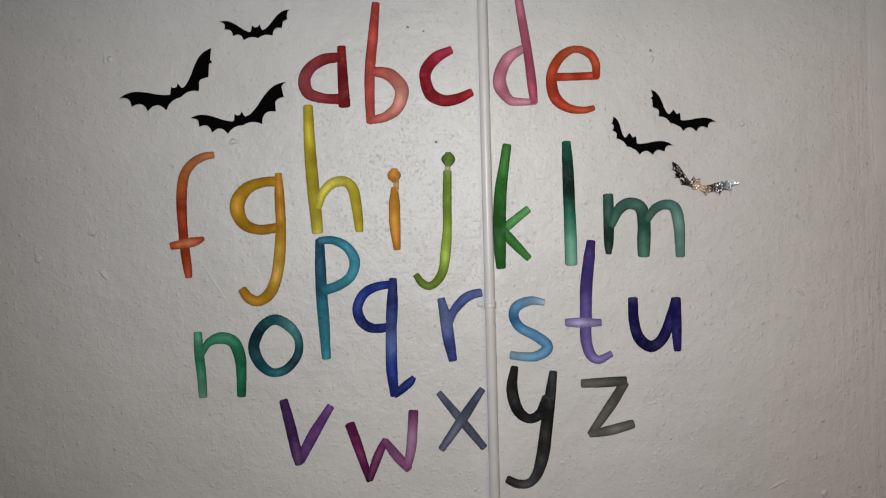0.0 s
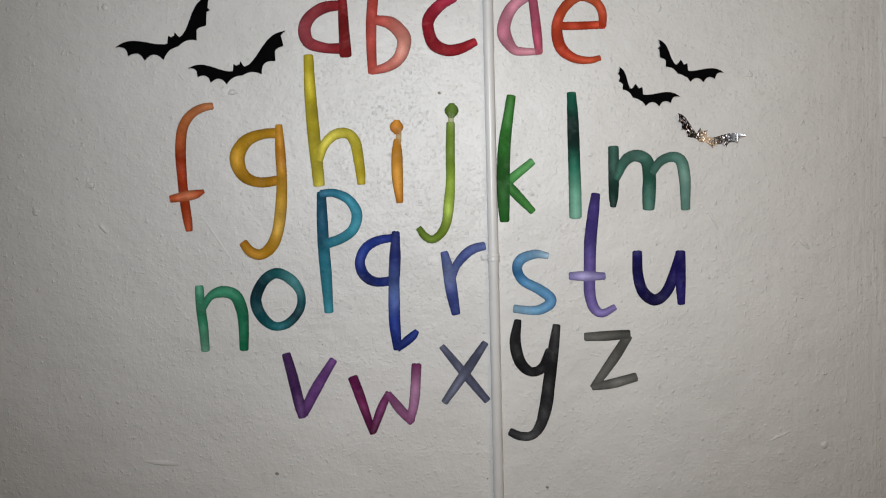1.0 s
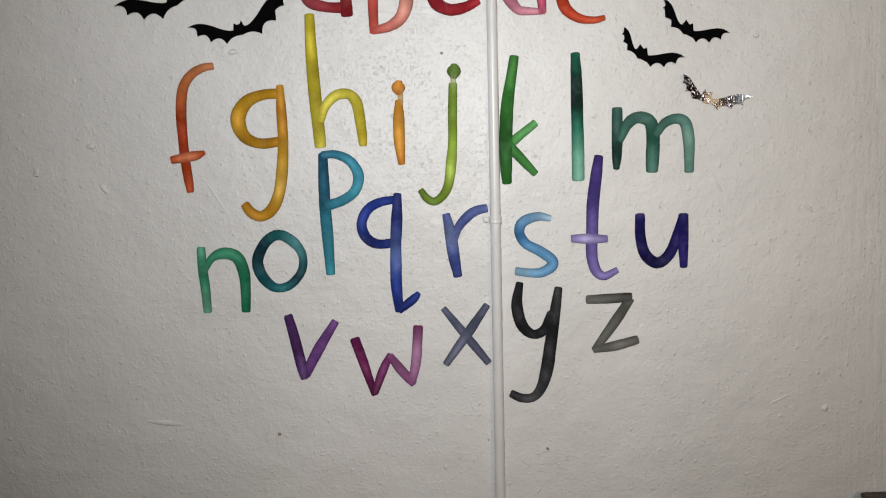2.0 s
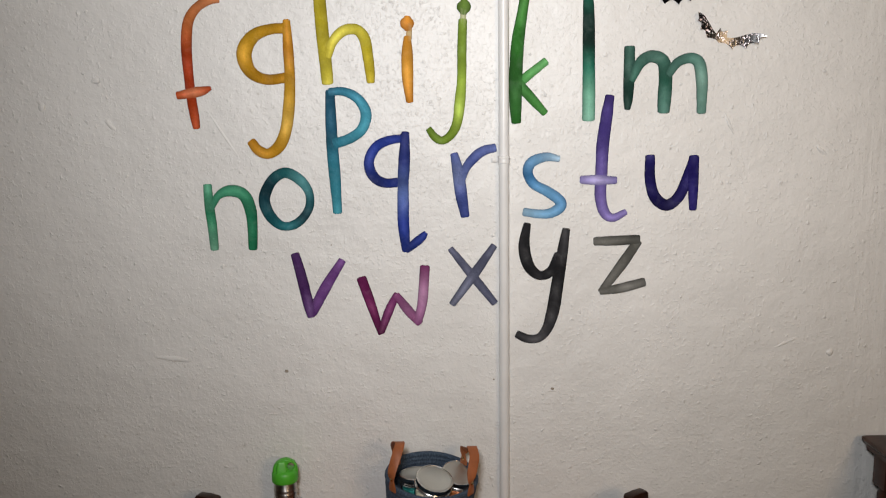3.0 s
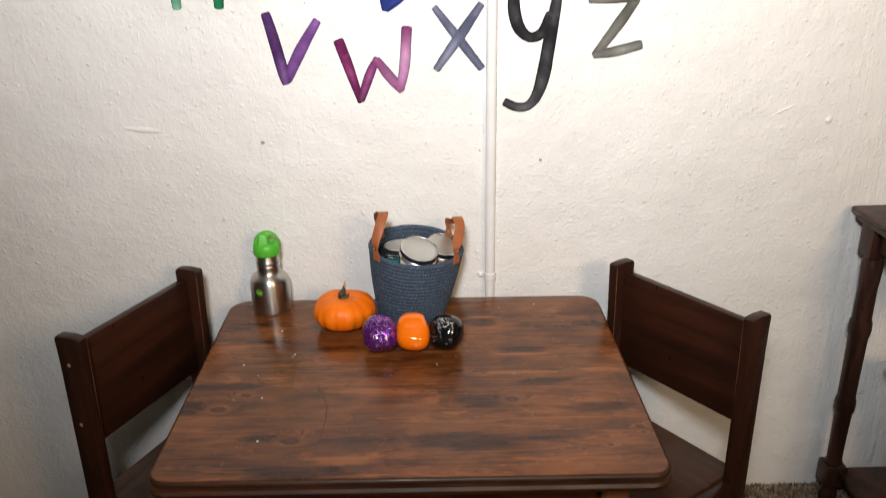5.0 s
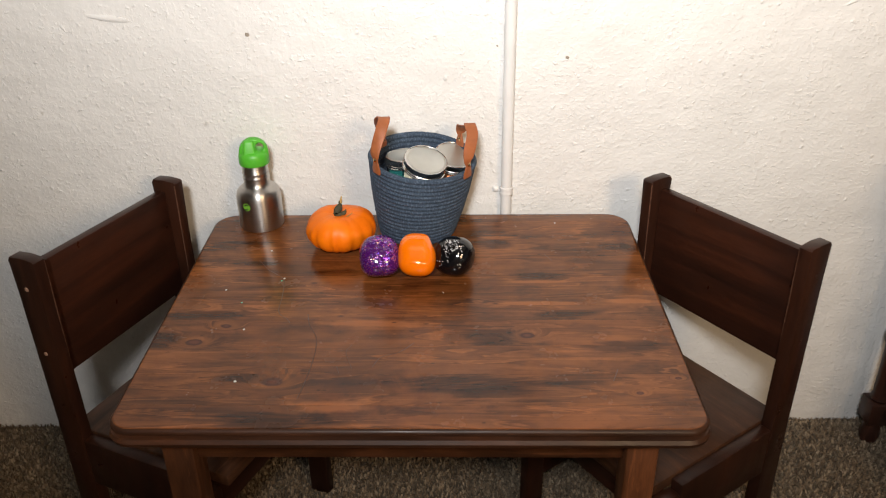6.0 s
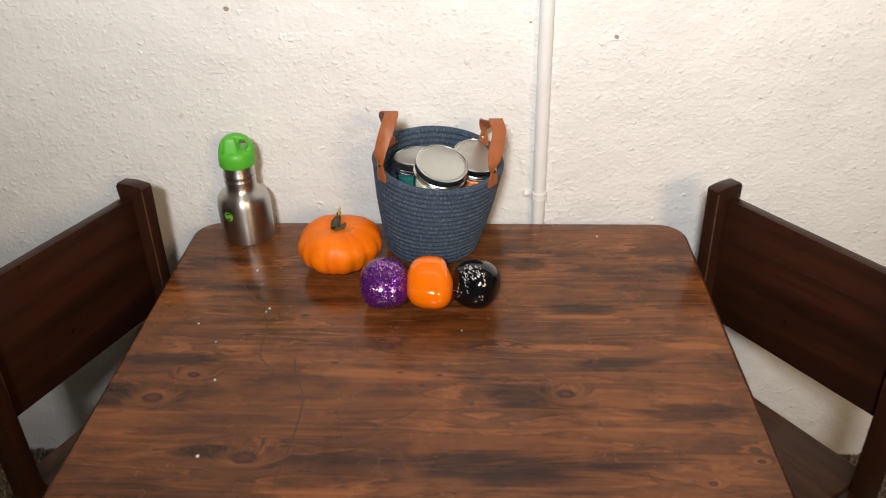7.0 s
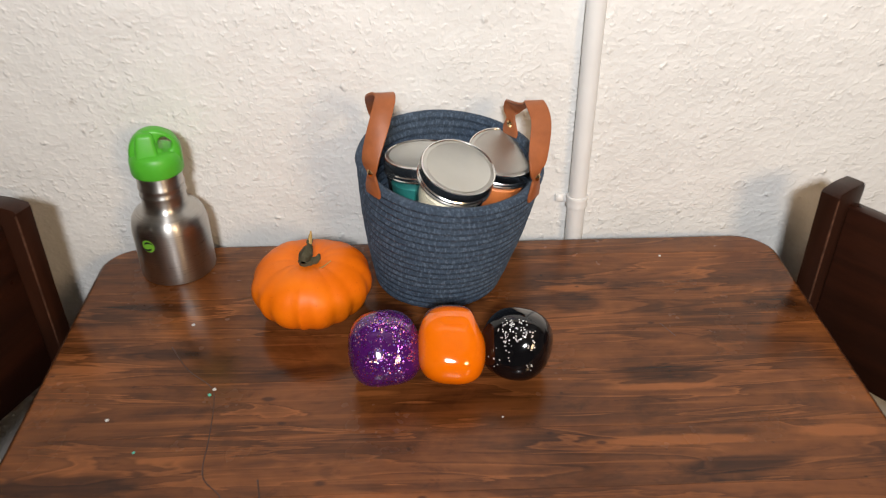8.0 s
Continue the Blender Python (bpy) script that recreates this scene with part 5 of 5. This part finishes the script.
lump("gloss_lump", pose(-0.0980, -0.2490, TZ, 0, 0, -24), (0.0318, 0.0320, 0.0315), 2.5, BLACK_GLOSS, "glossy black lump sprinkled with silver glitter", flakes=(SILVER_FLAKE, 3, 17, 9, 0.0009), taper=0.06, tilt=radians(18))

# ---- basket with jars ----
BASE, RIM = Vector((-0.162, -0.088)), Vector((-0.150, -0.0985))
ROWS_N, BASKET_H = 18, 0.142


def basket_ring(f):
    """Centre, radius and height of the basket at the share f of its height; it leans a little."""
    c = BASE.lerp(RIM, f)
    r = 0.0635 + 0.0235 * f + 0.003 * math.sin(math.pi * f)
    return c, r, TZ + 0.0048 + (BASKET_H - 0.0048) * f


def basket_point(f, a, out=0.0, up=0.0):
    c, r, z = basket_ring(f)
    x, y = (r + out) * math.cos(a), (r + out) * math.sin(a)
    return Vector((c.x + x, c.y + y, z + up + f * (-0.072 * x + 0.10 * y)))


def coil(f, thick, tall, seed):
    """One turn of stitched rope."""
    bm = bmesh.new()
    n, m = 300, 8
    rings = []
    for i in range(n):
        a = 2 * math.pi * i / n
        stitch = math.sin(a * 104 + seed * 2.4)
        ring = []
        for k in range(m):
            b = 2 * math.pi * k / m
            t = thick * (1 + 0.10 * stitch * math.cos(b + 0.8)) + 0.0005 * noise.noise(Vector((a * 3, seed, 0)))
            ring.append(bm.verts.new(basket_point(f, a, t * math.cos(b), tall * math.sin(b) + 0.0006 * noise.noise(Vector((a * 2.2, seed * 1.7, 4))))))
        rings.append(ring)
    for i in range(n):
        p, q = rings[i], rings[(i + 1) % n]
        for k in range(m):
            bm.faces.new((p[k], q[k], q[(k + 1) % m], p[(k + 1) % m]))
    bmesh.ops.recalc_face_normals(bm, faces=bm.faces)
    return bm


def strap(points, sides, width, thick):
    """A leather ribbon along points; sides gives the direction of its width at each."""
    pts = [Vector(p) for p in spline([tuple(p) for p in points], 7)]
    wid = [Vector(p).normalized() for p in spline([tuple(p) for p in sides], 7)]
    bm = bmesh.new()
    rows = []
    for i, (p, w) in enumerate(zip(pts, wid)):
        d = (pts[min(i + 1, len(pts) - 1)] - pts[max(i - 1, 0)]).normalized()
        w = (w - d * w.dot(d)).normalized()
        nrm = d.cross(w)
        end = min(i, len(pts) - 1 - i)
        h = width / 2 * (1 - 0.42 * math.exp(-((end - 8.0) / 2.6) ** 2)) * (1.02 if end == 0 else 1.12 if end < 4 else 1)
        rows.append([bm.verts.new(p + w * s * h + nrm * t * thick / 2) for s, t in ((-1, -0.6), (-0.92, -1), (0.92, -1), (1, -0.6), (1, 0.6), (0.92, 1), (-0.92, 1), (-1, 0.6))])
    for a, b in zip(rows, rows[1:]):
        for k in range(8):
            bm.faces.new((a[k], b[k], b[(k + 1) % 8], a[(k + 1) % 8]))
    bm.faces.new(rows[0])
    bm.faces.new(rows[-1][::-1])
    bmesh.ops.recalc_face_normals(bm, faces=bm.faces)
    return bm


def rivet(place, nrm):
    q = Vector(nrm).to_track_quat("Z", "Y").to_matrix().to_4x4()
    return moved(lathe([(0.0, 0.0022), (0.0022, 0.0018), (0.0036, 0.0007), (0.0040, -0.001)], 16), Matrix.Translation(place) @ q)


def basket():
    b = root("rope_basket", pose(0, 0, 0), "navy blue coiled rope basket with tan leather handles holding jars", "basket")
    for k in range(ROWS_N):
        f = k / (ROWS_N - 1)
        part("coil", coil(f, 0.0046 if k < ROWS_N - 1 else 0.0052, 0.0047, k), ROPE, b)
    floor_disc = lathe([(0.0, 0.006), (0.062, 0.006), (0.064, 0.004), (0.063, 0.0005), (0.0, 0.0005)], 40)
    part("basket_base", moved(floor_disc, pose(BASE.x, BASE.y, TZ)), ROPE, b)
    for front, back, rise, top in ((218, 150, 0.0, (-0.210, -0.118, 0.744)), (-36, 36, 0.007, (-0.070, -0.100, 0.7255))):
        af, ab = radians(front), radians(back)
        tf, tb = Vector((-math.sin(af), math.cos(af), 0)), Vector((-math.sin(ab), math.cos(ab), 0))
        s = 1 if top[0] > -0.15 else -1
        across = Vector((1, 0, 0.0))
        if tf.x < 0:
            tf = -tf
        if tb.x < 0:
            tb = -tb
        top = Vector(top)
        p0 = basket_point(0.97, af, 0.0066)
        p1 = basket_point(1.0, af, 0.0072, 0.016)
        p2 = basket_point(1.0, af, 0.0075, 0.034)
        q1 = basket_point(1.0, ab, -0.0060, 0.026 + rise)
        q0 = basket_point(1.0, ab, -0.0068, 0.012 + rise)
        qq = basket_point(1.0, ab, -0.0072, -0.005 + rise)
        line = [p0, p1, p2, top + Vector((0.004 * s, -0.020, -0.012)), top, top + Vector((0.010 * min(s, 0), 0.020, -0.010)), q1, q0, qq]
        widths = [tf, tf, tf * 0.7 + across * 0.3, across, across, across, tb * 0.8 + across * 0.2, tb, tb]
        h = part("handle", strap(line, widths, 0.0188, 0.0026), LEATHER, b, "tan leather strap handle")
        for place, a, side in ((basket_point(1.0, af, 0.0090, 0.020), af, 1), (basket_point(1.0, ab, -0.0085, 0.008 + rise), ab, -1)):
            part("rivet", rivet(place, (side * math.cos(a), side * math.sin(a), 0)), BRASS, h, "brass rivet")


basket()


def jar(m, dough, label):
    """A squat preserving jar: glass, dough inside, flat lid and screw band."""
    j = root("dough_jar", m, label, "jar", "jars in the basket")
    glass = [(0.0, 0.0), (0.026, 0.0), (0.0295, 0.003), (0.032, 0.020), (0.0335, 0.038), (0.0325, 0.0415), (0.0315, 0.044), (0.0315, 0.055), (0.0295, 0.055), (0.0295, 0.044), (0.031, 0.038), (0.0295, 0.020), (0.027, 0.005), (0.0, 0.004)]
    g = part("glass", lathe(glass, 40), GLASS, j, "clear glass")
    g.visible_shadow = False
    part("dough", lathe([(0.0, 0.0052), (0.0262, 0.0062), (0.0288, 0.020), (0.0300, 0.034), (0.024, 0.040), (0.010, 0.0425), (0.0, 0.041)], 36), dough, j)
    band = [(0.0325, 0.0425), (0.0350, 0.0425), (0.0358, 0.0432), (0.0358, 0.0440), (0.0344, 0.0450), (0.0342, 0.0460), (0.0353, 0.0468), (0.0353, 0.0476), (0.0342, 0.0486), (0.0342, 0.0494), (0.0353, 0.0502), (0.0354, 0.0512), (0.0350, 0.0560), (0.0350, 0.0578), (0.0345, 0.0586), (0.0336, 0.0588), (0.0330, 0.0580)]
    part("screw_band", lathe(band, 60), TIN_BAND, j, "shiny screw band")
    part("lid", lathe([(0.0, 0.0579), (0.0290, 0.0579), (0.0298, 0.0583), (0.0306, 0.0579), (0.0332, 0.0578), (0.0332, 0.0552), (0.0, 0.0552)], 48), TIN, j, "flat tin lid")


def jar_at(lid_centre, tip_x, tip_y, dough, label):
    """Placed by the middle of its lid; it tips towards -y and +x by degrees."""
    m = Matrix.Translation(lid_centre) @ pose(0, 0, 0, tip_y, tip_x, 0) @ Matrix.Scale(1.05, 4) @ pose(0, 0, -0.058)
    return jar(m, dough, label)


jar_at((-0.1432, -0.126, 0.673), 14, 18, CREAM, "glass jar of cream dough with tin lid, tipped forward")
jar_at((-0.179, -0.075, 0.662), -2, -3, TEAL, "glass jar of teal dough with tin lid")
jar_at((-0.0940, -0.072, 0.660), 8, 16, ORANGE_DOUGH, "glass jar of orange dough with tin lid")

# ---- scraps, scratches, cord ----


def scrap(x, y, size, turn, mat, what):
    bm = bmesh.new()
    n = 6
    vs = [bm.verts.new((size * (0.6 + 0.4 * ((k * 7) % 5) / 4) * math.cos(2 * math.pi * k / n), size * 0.7 * math.sin(2 * math.pi * k / n), 0.0001)) for k in range(n)]
    f = bm.faces.new(vs)
    got = bmesh.ops.extrude_face_region(bm, geom=[f])
    bmesh.ops.translate(bm, vec=(0, 0, 0.0006), verts=[v for v in got["geom"] if isinstance(v, bmesh.types.BMVert)])
    bmesh.ops.recalc_face_normals(bm, faces=bm.faces)
    ob = finish("paper_scrap", bm, mat, smooth=False)
    ob.matrix_world = pose(x, y, TZ, 0, 0, turn)
    tagged(ob, what, "scrap", "paper scraps on the table")


WHITE_BIT, GREEN_BIT = "tiny white paper scrap on the tabletop", "tiny green paper scrap on the tabletop"
for x, y, s, a in ((-0.410, -0.166, 0.0028, 10), (-0.372, -0.260, 0.0026, 60), (-0.458, -0.2935, 0.0024, 80), (-0.406, -0.405, 0.0024, 30), (-0.391, -0.527, 0.0030, 50), (0.086, -0.0715, 0.0022, 0), (-0.116, -0.308, 0.0014, 20)):
    scrap(x, y, s, a, SCRAP_WHITE, WHITE_BIT)
for x, y, s, a in ((-0.375, -0.267, 0.0024, 40), (-0.425, -0.332, 0.0018, 10)):
    scrap(x, y, s, a, SCRAP_GREEN, GREEN_BIT)

tagged(finish("white_cord", tube([(-0.29, -0.012, 0.004), (-0.27, -0.037, 0.006), (-0.240, -0.064, 0.008), (-0.209, -0.080, 0.008), (-0.180, -0.066, 0.009), (-0.152, -0.058, 0.008), (-0.143, -0.034, 0.006), (-0.150, -0.012, 0.004)], 0.0022, 8), CORD),
       "thin white cord lying on the carpet under the table", "cord")

# ---- blemishes of the wall ----


def wall_bump(name, x, z, w, h, depth, turn, mat, what):
    bm = bmesh.new()
    bmesh.ops.create_uvsphere(bm, u_segments=14, v_segments=8, radius=1)
    for v in bm.verts:
        k = 1 + 0.3 * noise.noise(v.co * 1.7 + Vector((x * 50, z * 50, 0)))
        v.co = Vector((v.co.x * w / 2 * k, v.co.y * depth, v.co.z * h / 2 * k))
    ob = finish(name, bm, mat)
    ob.matrix_world = pose(x, 0, z, 0, turn, 0)
    tagged(ob, what, "blemish", "blemishes of the wall")


for x, z, s in ((-0.149, 1.841, 0.006), (-0.118, 1.832, 0.005), (0.339, 1.783, 0.006), (-0.098, 1.609, 0.006), (-0.446, 0.854, 0.008), (-0.02, 0.83, 0.004), (0.101, 0.808, 0.007), (-0.345, 1.115, 0.003)):
    wall_bump("wall_speck", x, z, s, s * 0.8, 0.0009, 20, PITCH, "small dark speck in the white wall paint")
for x, z, w, h, d, a in ((-0.676, 0.884, 0.075, 0.011, 0.0030, 7), (0.671, 0.878, 0.014, 0.016, 0.004, 30), (-0.548, 1.335, 0.11, 0.005, 0.0012, 58), (-0.77, 1.36, 0.030, 0.010, 0.004, 50), (-0.79, 1.445, 0.018, 0.012, 0.004, 0),
                         (0.445, 1.345, 0.05, 0.006, 0.002, 65), (0.63, 1.29, 0.03, 0.008, 0.003, 40), (-0.90, 1.395, 0.014, 0.018, 0.004, 0), (-0.505, 1.62, 0.016, 0.012, 0.004, 0), (0.34, 1.765, 0.010, 0.018, 0.003, 10),
                         (0.58, 0.90, 0.05, 0.006, 0.002, -25), (0.52, 1.63, 0.014, 0.01, 0.003, 0), (-0.56, 1.80, 0.016, 0.01, 0.003, 20), (-0.745, 1.79, 0.014, 0.014, 0.004, 0)):
    wall_bump("paint_lump", x, z, w, h, d, a, WALL, "raised lump of white paint on the wall")

# ---- carpet pile ----


def carpet_pile(x0, x1, y0, y1, step):
    rng = np.random.default_rng(3)
    gx, gy = np.meshgrid(np.arange(x0, x1, step), np.arange(y0, y1, step))
    n = gx.size
    p = np.stack([gx.ravel(), gy.ravel()], 1) + rng.uniform(-step / 2, step / 2, (n, 2))
    p[:, 1] = np.minimum(p[:, 1], -0.003)
    a = rng.uniform(0, 2 * np.pi, n)
    w, h = rng.uniform(0.0016, 0.0030, n), rng.uniform(0.005, 0.0105, n)
    lean = rng.uniform(-0.0045, 0.0045, (n, 2))
    side = np.stack([np.cos(a), np.sin(a)], 1)
    v = np.zeros((n, 4, 3))
    for k, (s, t) in enumerate(((-1, 0), (1, 0), (0.7, 1), (-0.7, 1))):
        v[:, k, :2] = p + side * (s * w)[:, None] + lean * t
        v[:, k, 2] = h * t
    v[:, :, 1] = np.minimum(v[:, :, 1], -0.001)
    me = bpy.data.meshes.new("carpet_pile")
    me.from_pydata(v.reshape(-1, 3).tolist(), [], np.arange(4 * n).reshape(n, 4).tolist())
    me.materials.append(CARPET)
    return tagged(new("carpet_pile", me), "short speckled brown and beige carpet pile", "carpet", "", "stuff")


carpet_pile(-1.45, 1.3, -1.0, 0.0, 0.0042)
